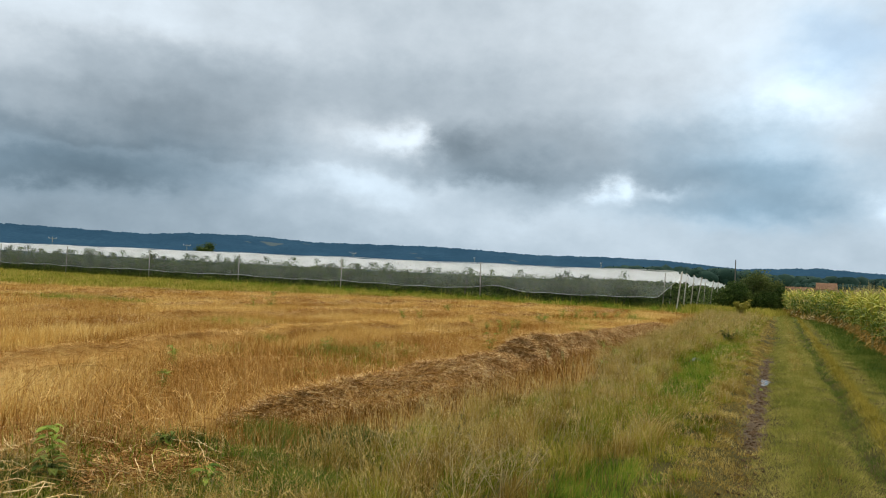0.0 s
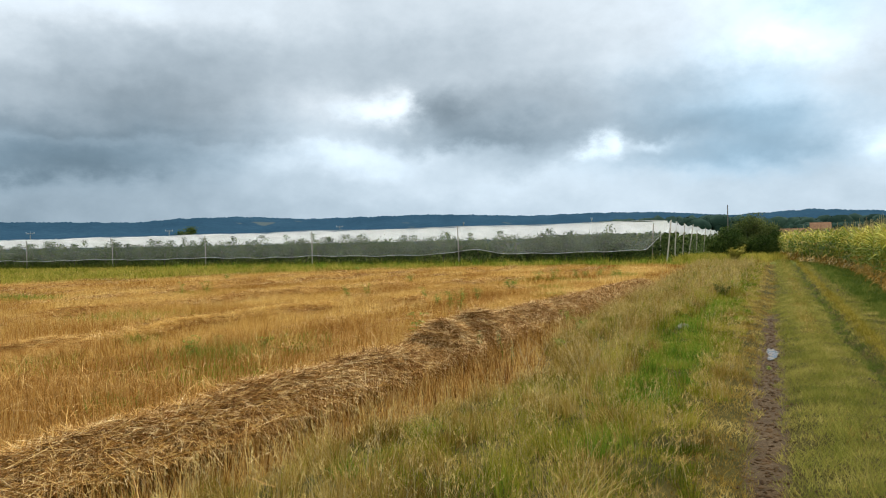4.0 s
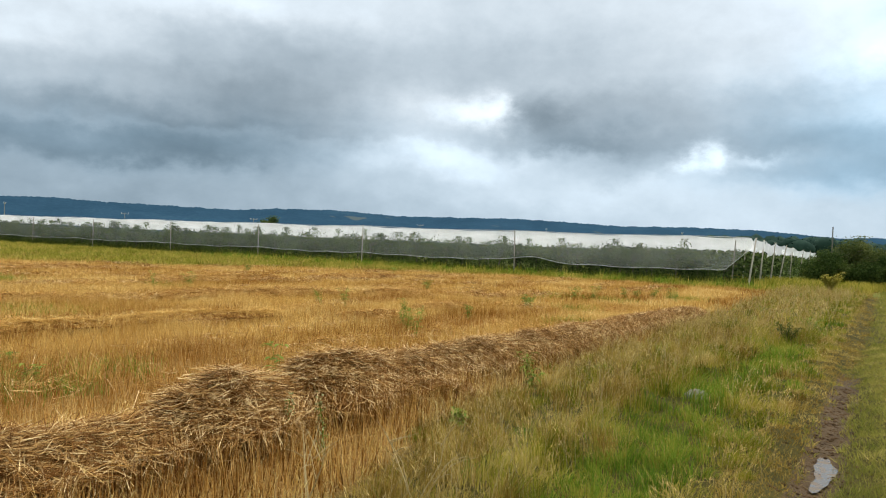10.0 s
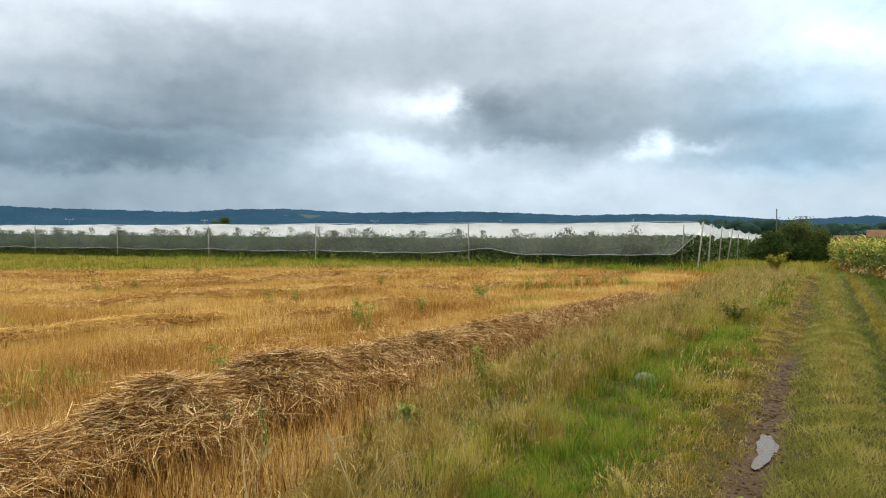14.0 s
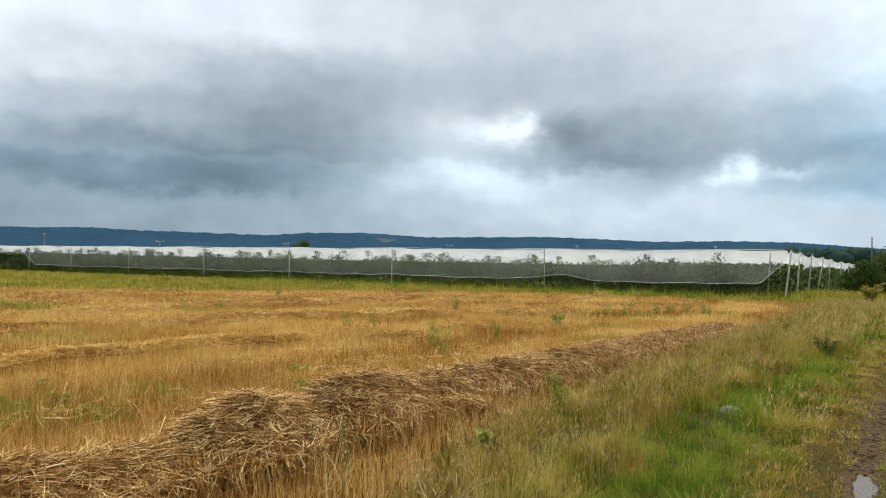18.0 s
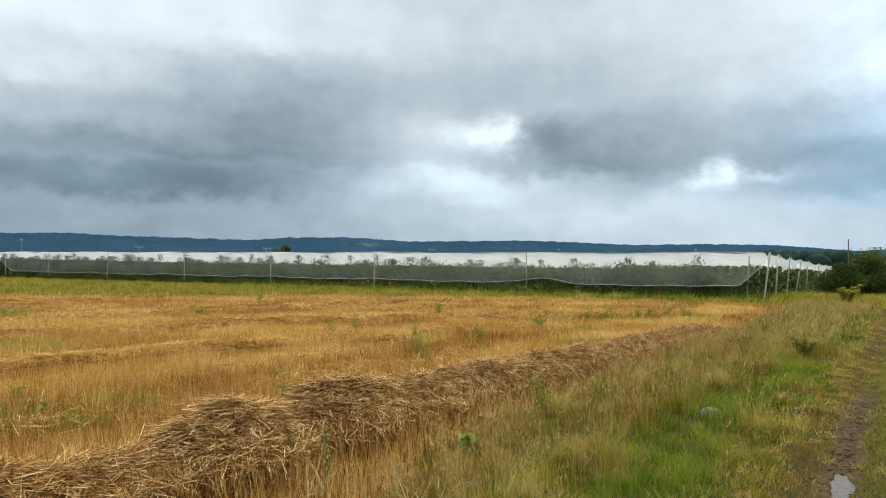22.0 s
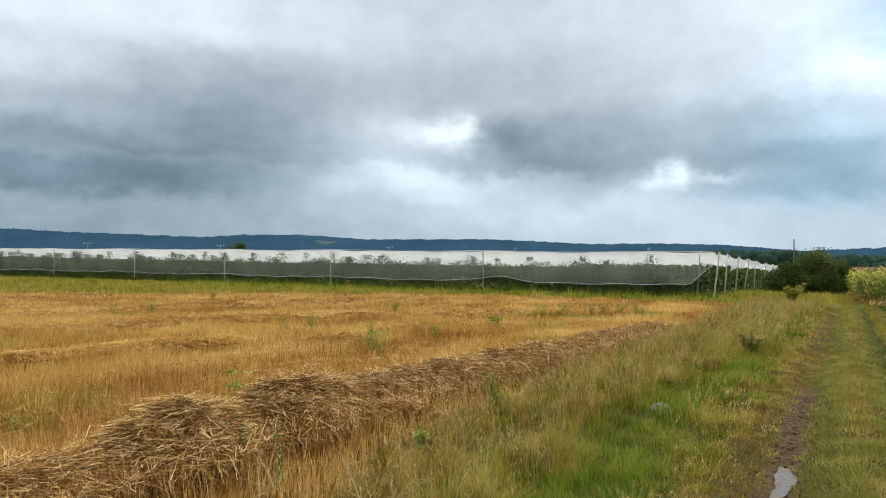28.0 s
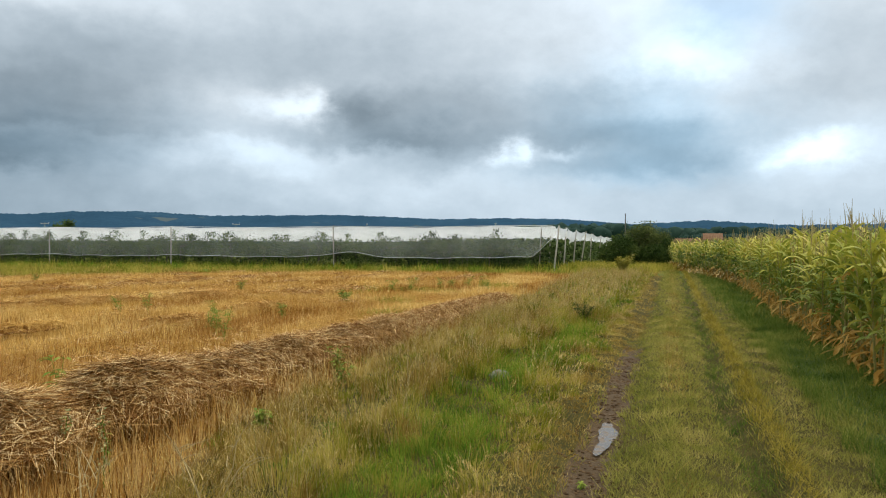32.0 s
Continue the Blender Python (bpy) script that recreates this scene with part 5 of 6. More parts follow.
def corn_shape(seed, full=True):
    """The pieces of one maize plant: (name, vertices, quads, material). full: with midribs, ear and rounded stalk, for plants at the edge."""
    r = np.random.default_rng(seed)
    tall = r.uniform(1.66, 1.90)
    sway = r.normal(0, 0.05, 2)
    axis = lambda z: np.array([sway[0] * (z / tall) ** 2, sway[1] * (z / tall) ** 2, z])
    out = [("stalk", *tube([axis(-0.03), axis(tall * 0.4), axis(tall * 0.8), axis(tall)], [0.016, 0.014, 0.010, 0.005], 6 if full else 3), CORN_STALK)]
    plane, count = r.uniform(0, np.pi), 20 if full else 12
    steps = 7 if full else 5
    t = np.linspace(0, 1, steps)
    for j in range(count):
        up = j / (count - 1)
        z0 = tall * (0.08 + 0.84 * up + r.normal(0, 0.02))
        a = plane + np.pi * j + r.normal(0, 0.7)
        dry = up < 0.12 or (up < 0.36 and r.uniform() < 0.42) or r.uniform() < 0.04
        length = r.uniform(0.32, 0.55) if dry else r.uniform(0.40, 0.64) * (0.8 if up > 0.82 else 1)
        # a leaf leaves the stalk steeply, arches over and hangs at its tip
        t0, t1 = (r.uniform(70, 120), r.uniform(165, 179)) if dry else (r.uniform(10, 28), r.uniform(125, 172) - 50 * (up > 0.82))
        bend = np.radians(t0 + (t1 - t0) * t ** r.uniform(0.8, 1.3))
        seg = length / (steps - 1)
        h = np.concatenate([[0], np.cumsum(np.sin(bend[:-1]) * seg)])
        z = z0 + np.concatenate([[0], np.cumsum(np.cos(bend[:-1]) * seg)])
        p0 = axis(z0)
        tw = r.normal(0, 0.35) * t + (0.18 * np.sin(t * 9 + r.uniform(0, 6)) if dry else 0)
        pts = np.stack([p0[0] + np.cos(a + tw) * h, p0[1] + np.sin(a + tw) * h, np.maximum(z, 0.02 + 0.03 * r.uniform())], 1)
        wd = (r.uniform(0.04, 0.065) if dry else r.uniform(0.055, 0.085)) * np.interp(t, np.linspace(0, 1, 6), [0.5, 0.92, 1.0, 0.85, 0.55, 0.05]) * (1 if full else 1.3)
        face = np.array([-math.sin(a) * 0.35, math.cos(a) * 0.35, 1.0]) * (1, 1, 1) if j % 2 else np.array([math.sin(a) * 0.35, -math.cos(a) * 0.35, 1.0])
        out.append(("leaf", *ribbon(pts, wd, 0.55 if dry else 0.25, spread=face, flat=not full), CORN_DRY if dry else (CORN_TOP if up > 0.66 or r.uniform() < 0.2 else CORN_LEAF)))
    e0 = axis(tall * 0.50)
    a = plane + 0.8
    ear = [e0 + np.array([math.cos(a), math.sin(a), 0]) * (0.02 + 0.05 * s) + np.array([0, 0, 0.22 * s]) for s in (0, 0.3, 0.65, 0.9, 1.05)]
    if not full:
        return out + [("tassel", *tube([axis(tall), axis(tall) + [0.02, 0.01, 0.15], axis(tall) + [0.05, 0.02, 0.32]], [0.004, 0.006, 0.003], 3), TASSEL)]
    out.append(("ear", *tube(ear, [0.012, 0.026, 0.026, 0.016, 0.004], 7), CORN_TOP))
    spikes = []
    for k in range(int(r.integers(2, 5))):
        a, lean = r.uniform(0, 6.28), (0.02 if k == 0 else r.uniform(0.05, 0.13))
        b = axis(tall - 0.02)
        tip = b + np.array([math.cos(a) * lean, math.sin(a) * lean, r.uniform(0.18, 0.42)])
        spikes.append(tube([b, (b + tip) / 2 + [0, 0, 0.03], tip], [0.003, 0.004, 0.002], 4))
    out.append(("tassel", *joined(spikes), TASSEL))
    return out


CORN = [corn_shape(500 + k) for k in range(8)]
CORN_INNER = [corn_shape(540 + k, False) for k in range(8)]


def corn_edge(y):
    return track(np.minimum(y, 45.0)) + 3.25 + 0.12 * np.sin(y * 0.21) - 0.045 * np.clip(y - 45.0, 0, 17) - 0.0032 * np.clip(y - 45.0, 0, 17) ** 2


def build_corn():
    firsts = []
    for k, shape in enumerate(CORN):
        y = 16.9 + 0.17 * k
        top = thing("maize_plant", pose(corn_edge(y), y, 0), "ripening maize plant with yellow-green leaves and dry lower leaves", "maize", "maize plants along the field edge")
        for name, V, q, mat in shape:
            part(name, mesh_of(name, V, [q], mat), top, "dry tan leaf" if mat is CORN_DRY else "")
        firsts.append(top)
    spots = []
    y = 18.25
    while y < 40:
        spots.append((float(corn_edge(y)) + rng.normal(0, 0.09), y))
        y += rng.uniform(0.15, 0.22)
    for n, (x, y) in enumerate(spots):
        copy_thing(firsts[int(rng.integers(0, 8))], pose(x, y, 0, rng.normal(0, 2), rng.normal(0, 2), rng.uniform(0, 360)) @ Matrix.Scale(rng.uniform(0.84, 1.08), 4))
    # the rest of the field, standing too close to count
    places = []
    for row in range(28):
        gap = 0.21 if row < 4 else (0.40 if row < 12 else 1.0)
        ys = np.arange(-5.0 if row < 12 else 14.0, 95.0, gap)
        ys = ys + rng.normal(0, 0.05, len(ys))
        if row == 0:
            ys = ys[(ys < 16.7) | (ys > 40.1)]
        xs = corn_edge(ys) + 0.75 * row + rng.normal(0, 0.05, len(ys))
        keep = xs < 12.0 + 0.40 * np.maximum(ys - 20, 0)
        places += [(x, y, 8 * (row > 1 or y < 15 or y > 46)) for x, y in zip(xs[keep], ys[keep])]
    places = np.array(places)
    mats = [CORN_STALK, CORN_LEAF, CORN_TOP, CORN_DRY, TASSEL]
    V_all, Q_all, M_all, o = [], [], [], 0
    kind = rng.integers(0, 8, len(places)) + places[:, 2].astype(int)
    for k, shape in enumerate(CORN + CORN_INNER):
        pl = places[kind == k]
        V, Q, M, c = [], [], [], 0
        for name, v, q, mat in shape:
            V.append(v)
            Q.append(q + c)
            M += [mats.index(mat)] * len(q)
            c += len(v)
        V, Q, M = np.concatenate(V), np.concatenate(Q), np.array(M)
        n = len(pl)
        a, s = rng.uniform(0, 2 * np.pi, n), rng.uniform(0.9, 1.1, n)
        W = np.empty((n, len(V), 3))
        W[:, :, 0] = (V[None, :, 0] * np.cos(a)[:, None] - V[None, :, 1] * np.sin(a)[:, None]) * s[:, None] + pl[:, 0][:, None]
        W[:, :, 1] = (V[None, :, 0] * np.sin(a)[:, None] + V[None, :, 1] * np.cos(a)[:, None]) * s[:, None] + pl[:, 1][:, None]
        W[:, :, 2] = V[None, :, 2] * s[:, None]
        V_all.append(W.reshape(-1, 3))
        Q_all.append((Q[None] + (np.arange(n) * len(V))[:, None, None]).reshape(-1, 4) + o)
        M_all.append(np.tile(M, n))
        o += n * len(V)
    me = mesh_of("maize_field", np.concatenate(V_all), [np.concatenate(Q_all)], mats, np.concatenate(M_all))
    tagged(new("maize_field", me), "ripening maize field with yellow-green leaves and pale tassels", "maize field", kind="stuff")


build_corn()


# ---- distance: farm, poles, woods, hills ----
def gable(name, width, depth, wall, ridge, overhang, parent):
    """Walls and a pitched tiled roof with thickness; the ridge runs along x."""
    bm = bmesh.new()
    hw, hd = width / 2, depth / 2
    prof = [(-hd, 0), (hd, 0), (hd, wall), (0, ridge - 0.15), (-hd, wall)]
    a = [bm.verts.new((-hw, y, z)) for y, z in prof]
    b = [bm.verts.new((hw, y, z)) for y, z in prof]
    bm.faces.new(a[::-1])
    bm.faces.new(b)
    for i in range(5):
        bm.faces.new((a[i], a[(i + 1) % 5], b[(i + 1) % 5], b[i]))
    part_bm("wall", bm, PLASTER, parent, "ochre plaster walls")
    for side in (-1, 1):
        bm = bmesh.new()
        e = overhang
        slope = (ridge - wall) / hd
        y1, z1 = side * (hd + e), wall - e * slope
        pts = [(0, ridge), (y1, z1), (y1, z1 + 0.2), (0, ridge + 0.2)]
        a = [bm.verts.new((-hw - e, y, z)) for y, z in pts]
        b = [bm.verts.new((hw + e, y, z)) for y, z in pts]
        bm.faces.new(a)
        bm.faces.new(b[::-1])
        for i in range(4):
            bm.faces.new((a[i], b[i], b[(i + 1) % 4], a[(i + 1) % 4]))
        bmesh.ops.recalc_face_normals(bm, faces=bm.faces)
        part_bm("roof", bm, TILES, parent, "terracotta tiled roof slope")


def box(bm, x, y, z, wide, deep, tall):
    bmesh.ops.create_cube(bm, size=1, matrix=Matrix.Translation((x, y, z)) @ Matrix.Diagonal((wide, deep, tall, 1)))


def window_on(parent, x, y, z, wide, tall, name="window"):
    """A window or door: a frame with its pane or leaf, and a sill."""
    bm = bmesh.new()
    for side in (-1, 1):
        box(bm, x + side * (wide / 2 + 0.04), y - 0.05, z, 0.08, 0.14, tall + 0.16)
        box(bm, x, y - 0.05, z + side * (tall / 2 + 0.04), wide, 0.14, 0.08)
    frame_part = part_bm(name, bm, POST_WOOD, parent, "pale painted wooden frame")
    bm = bmesh.new()
    box(bm, x, y - 0.03, z, wide, 0.05, tall)
    part_bm("pane" if name == "window" else "door_leaf", bm, DARK_GLASS if name == "window" else POLE_WOOD, frame_part)
    if name == "window":
        bm = bmesh.new()
        box(bm, x, y - 0.12, z - tall / 2 - 0.11, wide + 0.3, 0.24, 0.06)
        part_bm("sill", bm, STONE, frame_part)


house = thing("farmhouse", pose(21.3, 222, 0, 0, 0, -4), "ochre farmhouse with a terracotta tiled roof beyond the maize", "house")
gable("house", 4.6, 7.0, 3.55, 5.2, 0.3, house)
window_on(house, -1.2, -3.5, 2.0, 0.8, 1.1)
window_on(house, 1.1, -3.5, 2.0, 0.8, 1.1)
barn = thing("farm_barn", pose(15.2, 224, 0, 0, 0, -4), "long low farm barn with a faded red tiled roof", "barn")
gable("barn", 7.2, 8.0, 2.4, 3.8, 0.3, barn)
window_on(barn, -2, -4.0, 1.2, 2.2, 2.3, "barn_door")
shed = thing("farm_shed", pose(28.0, 232, 0, 0, 0, -2), "low tiled farm shed half hidden by maize", "shed")
gable("shed", 9.0, 6.0, 2.2, 3.4, 0.3, shed)


def utility_pole(az_deg, dist, tall, arm, label):
    a = radians(az_deg)
    top = thing("utility_pole", pose(0.6 + math.sin(a) * dist, 8.8 + math.cos(a) * dist, 0, 0, 0, -az_deg), label, "utility pole", "utility poles")
    V, q = tube([(0, 0, -0.2), (0, 0, tall * 0.5), (0, 0, tall)], [0.13, 0.11, 0.09] if not arm else [0.08, 0.07, 0.055], 8)
    part("pole", mesh_of("pole", V, [q], POLE_WOOD if not arm else POST_WOOD, smooth=True), top)
    if arm:
        V, q = tube([(-arm, 0, tall - 0.35), (arm, 0, tall - 0.35)], [0.045, 0.045], 6)
        part("crossarm", mesh_of("crossarm", V, [q], POST_WOOD), top)
        for s in (-0.9, 0, 0.9):
            V, q = tube([(arm * s, 0, tall - 0.3), (arm * s, 0, tall - 0.05), (arm * s, 0, tall + 0.05)], [0.03, 0.05, 0.02], 6)
            part("insulator", mesh_of("insulator", V, [q], HEM), top)


utility_pole(-0.75, 140, 7.85, 0, "dark wooden utility pole standing behind the hedge")
for a, d, h, arm in ((-43.9, 210, 7.4, 1.0), (-31.0, 215, 8.0, 1.0), (-21.0, 220, 8.4, 0.25), (-10.8, 200, 8.1, 0.25), (-53.0, 215, 7.2, 1.0), (-60.5, 215, 8.2, 0.25)):
    utility_pole(a, d, h, arm, "pale utility pole with crossarm beyond the orchard" if arm > 0.5 else "thin pale utility pole beyond the orchard")
V, q = tube([(0, 0, -0.1), (0, 0, 1.3), (0, 0, 2.45)], [0.06, 0.055, 0.05], 8)
thing("wooden_post", pose(8.1, 62, 0), "pale wooden post standing up out of the maize", "post", "", mesh_of("wooden_post", V, [q, np.arange(8)[None] + 16], POST_WOOD, smooth=True))

a = radians(-42.7)
tree("round_tree", pose(0.6 + math.sin(a) * 190, 8.8 + math.cos(a) * 190, 0), "round olive-green tree standing alone beyond the orchard", "tree", HEDGE_LEAF,
     7.7, 2.9, 2.6, 2.0, 2600, 0.34, 60, 611)


def build_far_woods():
    """Belts of trees half a kilometre off, in front of the hills: lumpy crowns set with leaves."""
    bm = bmesh.new()
    bmesh.ops.create_icosphere(bm, subdivisions=2, radius=1)
    ball = np.array([v.co for v in bm.verts])
    tri = np.array([[v.index for v in f.verts] for f in bm.faces])
    bm.free()
    V, F, P, o = [], [], [], 0
    for a0, a1, dist, tall, n in ((-8.5, 0.5, 330, 11.2, 90), (-1, 13, 420, 11.6, 130), (4, 22, 330, 7.6, 80), (9.5, 11.5, 300, 8.8, 6), (-64, -12, 520, 6.0, 60), (14, 60, 330, 9, 60)):
        for k in range(n):
            a, d, h = radians(rng.uniform(a0, a1)), dist * rng.uniform(0.92, 1.08), tall * rng.uniform(0.82, 1.0)
            foot = np.array([math.sin(a) * d, math.cos(a) * d, 0])
            for j in range(4):
                r = h * rng.uniform(0.26, 0.40)
                c = foot + np.array([rng.normal(0, 0.55 * h), rng.normal(0, 0.3 * h), min(h - r, h * rng.uniform(0.35, 0.75))])
                rough = 1 + 0.16 * np.sin(ball @ rng.normal(0, 4, 3) + rng.uniform(0, 6)) + 0.12 * np.sin(ball @ rng.normal(0, 7, 3))
                V.append(np.maximum(ball * (rough * r)[:, None] * [1.25, 1.0, 1.0] + c, [-1e9, -1e9, -0.5]))
                F.append(tri + o)
                o += len(ball)
                out = rng.normal(0, 1, (45, 3))
                P.append(c + out / np.linalg.norm(out, axis=1)[:, None] * r * [1.25, 1.0, 1.0] * rng.uniform(0.90, 1.06, (45, 1)))
    leaves = np.concatenate(P)
    Vl, q = leaf_cards(leaves[leaves[:, 2] > 0], 0.8)
    tagged(new("far_woods", mesh_of("far_woods", np.concatenate(V + [Vl]), [np.concatenate(F), q + o], FAR_LEAF)), "belts of dark green trees in front of the hills", "woods", kind="stuff")


build_far_woods()

SKYLINE = [(-180, 1.7), (-120, 2.0), (-80, 2.1), (-61, 2.12), (-57.6, 2.28), (-54, 2.16), (-50, 2.16), (-45, 2.10), (-42, 2.38), (-37.7, 2.47), (-32.6, 2.24),
           (-27.6, 2.33), (-23.7, 2.42), (-18.8, 2.28), (-15, 2.12), (-9.8, 2.22), (-5.4, 2.12), (-2.8, 1.93), (-0.2, 1.72), (3.1, 1.86), (5.1, 1.97),
           (8.9, 1.70), (10.8, 1.56), (16, 1.6), (30, 1.8), (90, 1.5), (180, 1.7)]


def build_hills():
    az_deg = np.concatenate([np.arange(-180, -70, 0.5), np.arange(-70, 20, 0.045), np.arange(20, 180.01, 0.5)])
    t = np.linspace(0, 1, 9)
    A, T = np.meshgrid(az_deg, t, indexing="ij")
    tops = np.interp(A, [s[0] for s in SKYLINE], [s[1] for s in SKYLINE])
    tops = tops + 0.05 * (value_noise(A, A * 0, 1.6, 71) - 0.5) + 0.06 * (value_noise(A, A * 0, 0.35, 72) - 0.5) * (T > 0.95)
    R = 2500 + 900 * T
    spur = 1 + 0.12 * np.sin(A * 0.9) * np.sin(T * 3.1)
    Z = np.tan(np.radians(tops)) * R * (T ** 0.8) * np.where(T < 1, spur, 1) + 1.65 * T + 9 * (value_noise(A * 44, R, 120, 73) - 0.5) * (T < 0.99) * (T > 0)
    V = np.stack([np.sin(np.radians(A)) * R, np.cos(np.radians(A)) * R, Z], -1)
    i = np.arange(A.size).reshape(A.shape)
    quads = np.stack([i[:-1, :-1], i[:-1, 1:], i[1:, 1:], i[1:, :-1]], -1).reshape(-1, 4)
    tagged(new("backdrop", mesh_of("backdrop", V, [quads], HILL)), "long line of wooded hills on the horizon, coloured blue for haze", "hills", kind="structure")


build_hills()


# ---- stone, pebbles and weeds ----
def build_stone(x, y, size, label):
    bm = bmesh.new()
    bmesh.ops.create_icosphere(bm, subdivisions=4, radius=1)
    for v in bm.verts:
        k = 1 + 0.22 * noise.noise(v.co * 1.3) + 0.06 * noise.noise(v.co * 5)
        v.co = Vector((v.co.x * size[0], v.co.y * size[1], v.co.z * size[2])) * k
    me = bpy.data.meshes.new("field_stone")
    bm.to_mesh(me)
    bm.free()
    me.materials.append(STONE)
    for p in me.polygons:
        p.use_smooth = True
    thing("field_stone", pose(x, y, size[2] * -0.12, 0, 0, 20), label, "stone", "", me)


build_stone(-0.9, 17.65, (0.155, 0.12, 0.115), "pale grey boulder half sunk in green grass")


def lumps(name, n, spread, lo, hi, mat, label):
    """Small faceted stones or clods strewn along the left-hand rut."""
    y = rng.uniform(5.5, 20.0, n)
    x = track(y) + rng.normal(0, spread, n)
    base = np.array([[1, 0, 0], [-1, 0, 0], [0, 1, 0], [0, -1, 0], [0, 0, 1], [0, 0, -1]], dtype=float)
    tri = np.array([[0, 2, 4], [2, 1, 4], [1, 3, 4], [3, 0, 4], [2, 0, 5], [1, 2, 5], [3, 1, 5], [0, 3, 5]])
    size = rng.uniform(lo, hi, (n, 1, 1)) * rng.uniform(0.6, 1.3, (n, 6, 1)) * np.array([1.2, 1.0, 0.6])
    V = base[None] * size + np.stack([x, y, height(x, y)], 1)[:, None, :]
    F = (tri[None] + (np.arange(n) * 6)[:, None, None]).reshape(-1, 3)
    tagged(new(name, mesh_of(name, V, [F], mat)), label, name.replace("_", " "), kind="stuff")


lumps("pebbles", 150, 0.11, 0.005, 0.014, PEBBLE, "small stones pressed into the muddy rut")
lumps("mud_clods", 1600, 0.12, 0.006, 0.026, CLOD, "crumbled dark mud clods along the wheel rut")


def weed(x, y, tall, leaves, leaf_len, leaf_wide, mat, label, seed, stems=3, name="weed", spread=0.5, seeds=None):
    """A broad-leaved weed: thin stems, each leaf a folded ribbon."""
    r = np.random.default_rng(seed)
    top = thing(name, pose(x, y, float(height(x, y)), 0, 0, r.uniform(0, 360)), label, "weed", "weeds")
    for k in range(stems):
        a, lean = r.uniform(0, 6.28), r.uniform(0.05, spread) * tall
        h = tall * r.uniform(0.7, 1.0)
        tip = np.array([math.cos(a) * lean, math.sin(a) * lean, h])
        curve = [np.array([0, 0, -0.02]), tip * [0.35, 0.35, 0.5], tip]
        V, q = tube(curve, [0.006, 0.004, 0.002], 5)
        part("stem", mesh_of("stem", V, [q], mat), top)
        pieces = []
        for j in range(leaves):
            t = r.uniform(0.15, 1.0)
            p0 = tip * [0.7 * t + 0.3 * t * t, 0.7 * t + 0.3 * t * t, t]
            b, L = r.uniform(0, 6.28), leaf_len * r.uniform(0.6, 1.2)
            s = np.linspace(0, 1, 4)
            pts = np.stack([p0[0] + math.cos(b) * L * s, p0[1] + math.sin(b) * L * s, p0[2] + L * (0.45 * s - 0.55 * s ** 2)], 1)
            pieces.append(ribbon(pts, leaf_wide * np.array([0.25, 1.0, 0.8, 0.05]), 0.3))
        V, q = joined(pieces)
        part("leaves", mesh_of("leaves", V, [q], mat), top)
        if seeds is not None:
            pp = tip + r.normal(0, 1, (60, 3)) * [0.02, 0.02, 0.07] - [0, 0, 0.05]
            V, q = leaf_cards(pp, 0.02)
            tagged(part("seed_head", mesh_of("seed_head", V, [q], seeds), top), kind="stuff")
    return top


def dead_bush(x, y, tall, seed, label, count=9, mat=DEAD, thick=1.0):
    """A dry branching plant skeleton."""
    r = np.random.default_rng(seed)
    top = thing("dead_weed", pose(x, y, float(height(x, y))), label, "weed", "weeds")
    for k in range(count):
        a, out = r.uniform(0, 6.28), r.uniform(0.2, 0.65) * tall
        tip = np.array([math.cos(a) * out, math.sin(a) * out, tall * r.uniform(0.55, 1.0)])
        s = tip * r.uniform(0.1, 0.35)
        mid = (s + tip) / 2 + r.normal(0, 0.03, 3)
        pieces = [tube([[0, 0, 0], s, mid, tip], [thick * k for k in (0.005, 0.0045, 0.0035, 0.0015)], 5)]
        for j in range(4):
            b0 = s + (tip - s) * r.uniform(0.3, 0.9)
            d = r.normal(0, 0.35, 3) * tall * 0.5
            d[2] = abs(d[2])
            pieces.append(tube([b0, b0 + d * 0.5 + [0, 0, 0.01], b0 + d], [thick * k for k in (0.003, 0.0024, 0.001)], 4))
        V, q = joined(pieces)
        part("twig", mesh_of("twig", V, [q], mat), top)


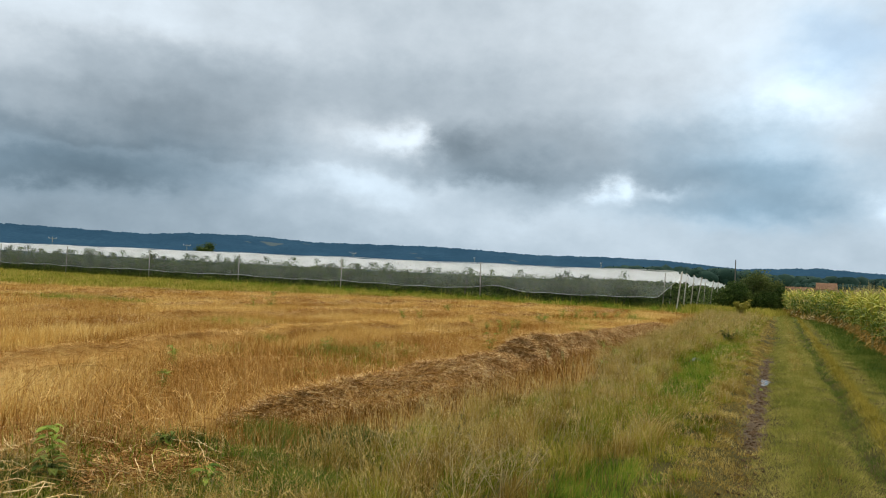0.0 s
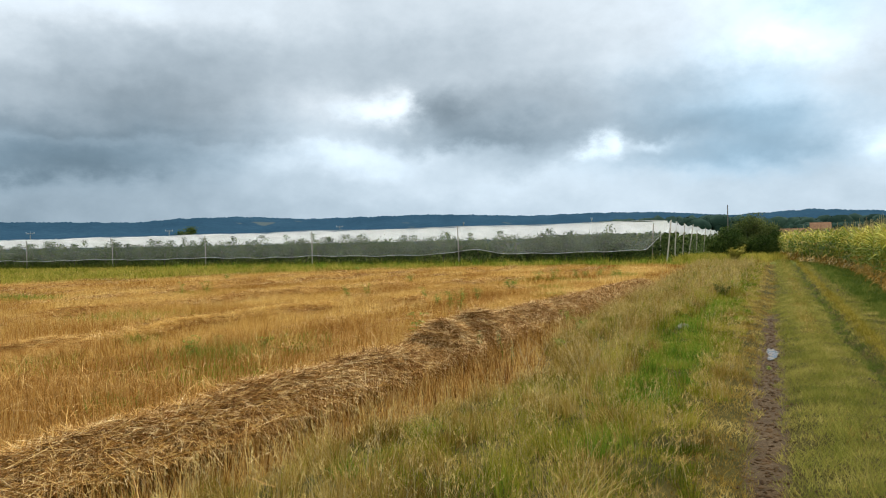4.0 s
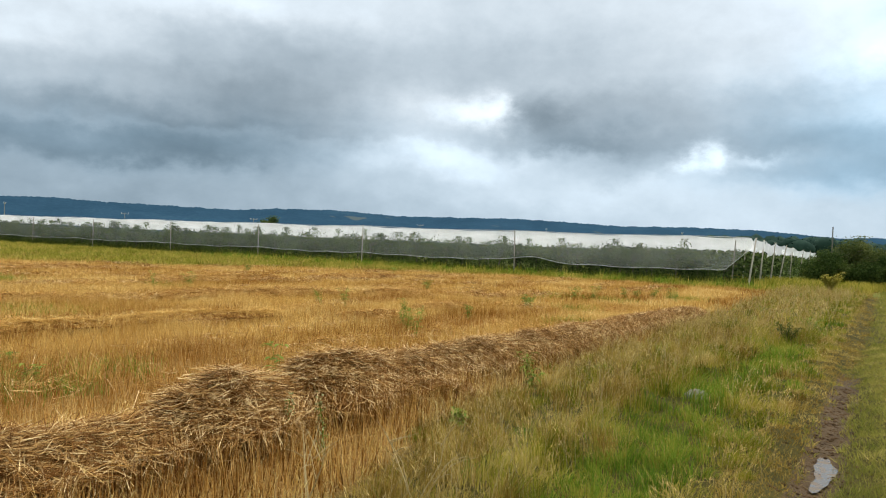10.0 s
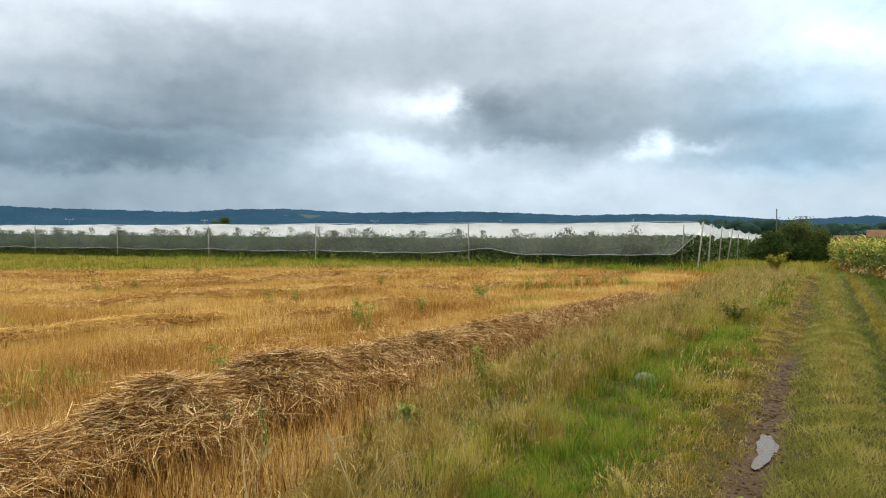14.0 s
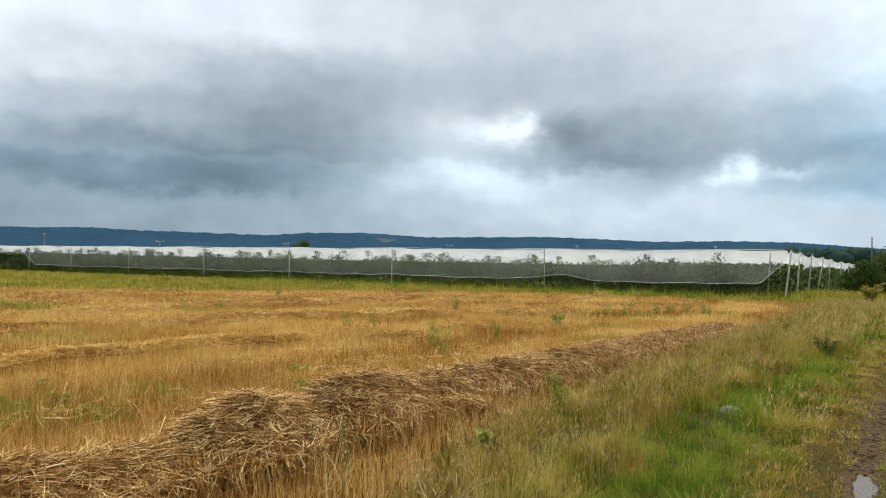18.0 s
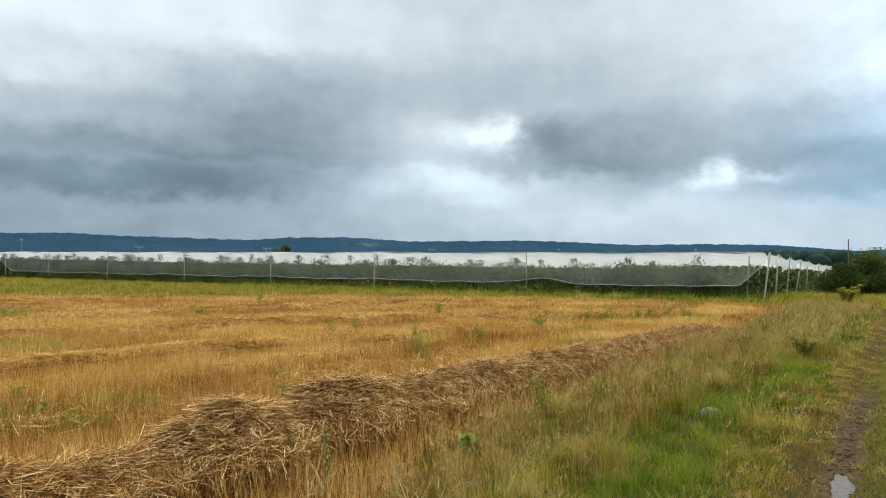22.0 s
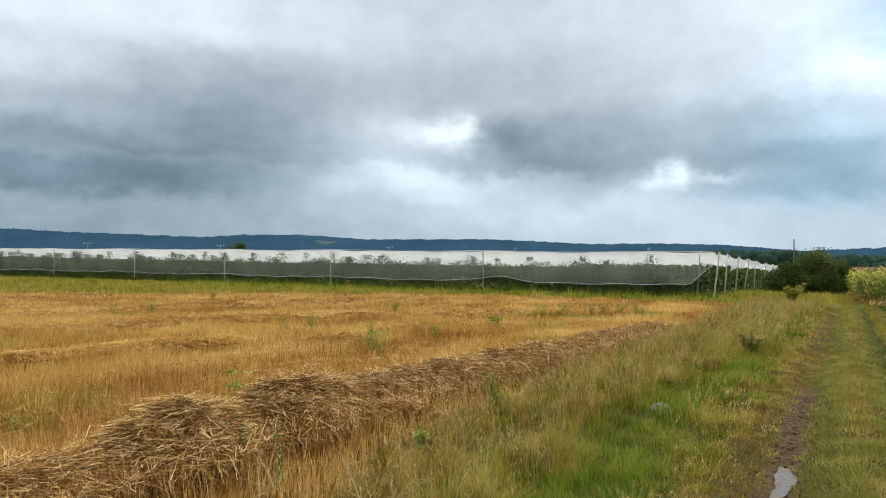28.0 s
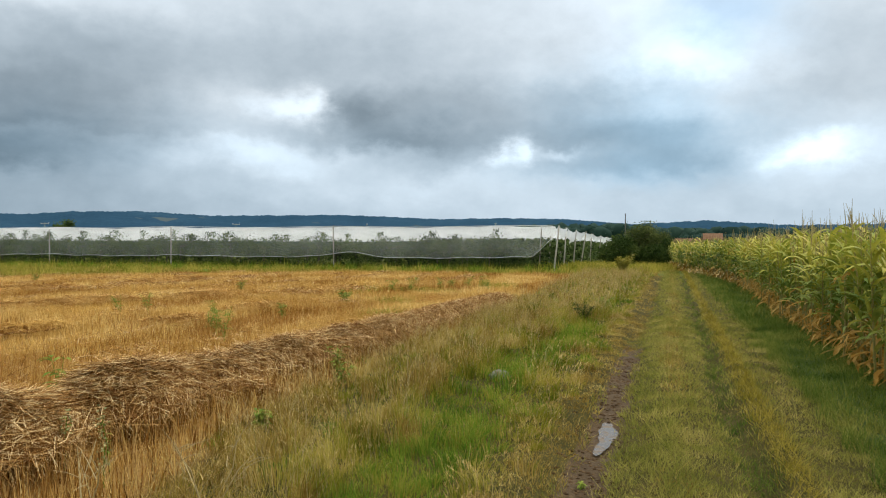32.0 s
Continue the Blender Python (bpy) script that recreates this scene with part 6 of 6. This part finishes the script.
def corner_grass():
    """Dark green grass and broad weeds at the near corner of the stubble."""
    clumps = ((-4.55, 5.25, 0.30, 0.16, WEED_DARK, 0.22), (-4.05, 5.8, 0.34, 0.18, VERGE_GRASS, 0.30), (-3.75, 5.1, 0.32, 0.16, VERGE_GRASS, 0.22), (-3.4, 6.1, 0.35, 0.22, WEED_DARK, 0.28),
              (-3.1, 5.35, 0.30, 0.2, WEED_DARK, 0.24), (-3.0, 4.7, 0.4, 0.22, VERGE_GRASS, 0.24), (-4.9, 3.7, 0.5, 0.25, WEED_DARK, 0.22), (-4.0, 4.75, 0.3, 0.08, WEED_DARK, 0.16), (-3.6, 4.2, 0.35, 0.2, VERGE_GRASS, 0.18), (-5.3, 4.7, 0.5, 0.3, STUBBLE_BROWN, 0.30))
    for x, y, rx, ry, mat, hi in clumps:
        lab = "rusty stubble at the field corner" if mat is STUBBLE_BROWN else "green grass clump at the end of the windrow" if y > 5 else "dark weedy grass at the field corner"
        k = int(5200 * rx * ry * 4)
        p = np.stack([x + rx * rng.normal(0, 0.6, k), y + ry * rng.normal(0, 0.6, k)], 1)
        blades("grass", p, rng.uniform(0.4, 1.0, k) * hi, rng.uniform(0.004, 0.009, k), 0.45, mat, 2, lab)
    # green regrowth showing through the stubble
    for x, y, rx, ry, k, hi, wide in ((-7.2, 12.6, 0.9, 0.6, 900, 0.30, 0.012), (-6.3, 13.3, 0.3, 0.2, 160, 0.28, 0.012), (-6.0, 9.4, 0.3, 0.25, 160, 0.26, 0.01), (-9.6, 13.4, 0.35, 0.3, 160, 0.3, 0.014), (-23.8, 21.1, 2.4, 0.9, 1500, 0.36, 0.02)):
        p = np.stack([x + rx * rng.normal(0, 0.6, k), y + ry * rng.normal(0, 0.6, k)], 1)
        blades("grass", p, rng.uniform(0.6, 1.0, k) * hi, rng.uniform(0.5, 1.0, k) * wide, 0.3, WEED_LEAF, 2, "fresh green regrowth among golden stubble")


corner_grass()
for n, (x, y, h, mat) in enumerate(((-4.82, 4.02, 0.40, WEED_LEAF), (-4.5, 3.75, 0.24, WEED_DARK), (-3.54, 4.3, 0.20, WEED_LEAF), (-4.6, 4.95, 0.20, WEED_DARK))):
    weed(x, y, h, 10, 0.12, 0.055, mat, "broad-leaved green weed at the corner of the stubble", 790 + n, 4)
dead_bush(-1.55, 5.05, 0.62, 701, "dry straw-coloured branching weed standing in the grass", thick=0.6)
dead_bush(-2.0, 5.3, 0.5, 702, "dry leaning weed skeleton in the grass", 6, thick=0.5)
dead_bush(-2.35, 5.15, 0.6, 705, "dry leaning weed skeleton in the grass", 6, thick=0.5)
dead_bush(-1.75, 4.75, 0.55, 706, "dry leaning weed skeleton in the grass", 5, thick=0.5)
dead_bush(-1.75, 12.6, 0.55, 703, "pale dry branching weed in the grass strip", 4)
dead_bush(-2.3, 12.2, 0.5, 704, "pale dry branching weed in the grass strip", 3)
weed(-0.35, 24.6, 0.42, 40, 0.10, 0.024, WEED_DARK, "dark olive-green branching weed at the edge of the track", 711, 13, spread=1.3)
weed(0.37, 13.9, 0.07, 8, 0.05, 0.02, WEED_LEAF, "tiny green weed sprouting in the muddy rut", 715, 2)
weed(-0.05, 27.6, 0.36, 24, 0.12, 0.04, WEED_LEAF, "low green leafy weed at the track edge", 712, 6, spread=0.9)
weed(-0.1, 52.5, 1.2, 100, 0.22, 0.06, WEED_YELLOW, "tall yellowing weed clump near the hedge", 713, 9, "weed", 0.6)
weed(-4.98, 14.9, 0.55, 7, 0.13, 0.06, WEED_LEAF, "fresh green broad-leaved weed standing in stubble", 714, 3)
SPOTS = [(-6.95, 7.4), (-8.3, 9.0), (-7.1, 12.9), (-6.9, 13.2), (-7.5, 12.3), (-8.2, 13.7), (-7.2, 21.0), (-8.4, 23.1), (-6.0, 19.6), (-6.4, 20.0), (-6.9, 23.4), (-11.0, 23.2), (-10.6, 23.7),
         (-7.0, 27.3), (-7.3, 27.9), (-7.6, 32.9), (-7.1, 33.4), (-6.6, 35.7), (-6.2, 36.0), (-5.7, 36.4), (-5.0, 36.1), (-4.6, 35.2), (-12.8, 31.6), (-17.9, 23.7), (-18.4, 25.5), (-25.3, 35.3), (-21.0, 42.0), (-2.6, 16.6), (-3.0, 17.4), (-2.5, 14.6)]
for n, (x, y) in enumerate(SPOTS):
    h = (0.30 + 0.12 * math.sin(n * 2.1)) if y < 18 else 0.50 + 0.10 * math.sin(n * 1.7)
    weed(x, y, h, 13, 0.11 + 0.05 * (y > 25), 0.035 + 0.02 * (y > 25), WEED_LEAF, "green leafy weed growing in the stubble" if x < -3.3 else "green leafy weed in the grass strip", 730 + n, 4)
for n, (x, y, h) in enumerate(((-2.95, 13.2, 0.42), (-3.3, 13.15, 0.50), (-2.75, 12.9, 0.36), (-3.85, 12.9, 0.40))):
    weed(x, y, h, 12, 0.05, 0.014, WEED_LEAF, "slender pale-green weed with a seed spike beside the windrow", 770 + n, 1, spread=0.15, seeds=PALE_SEED)
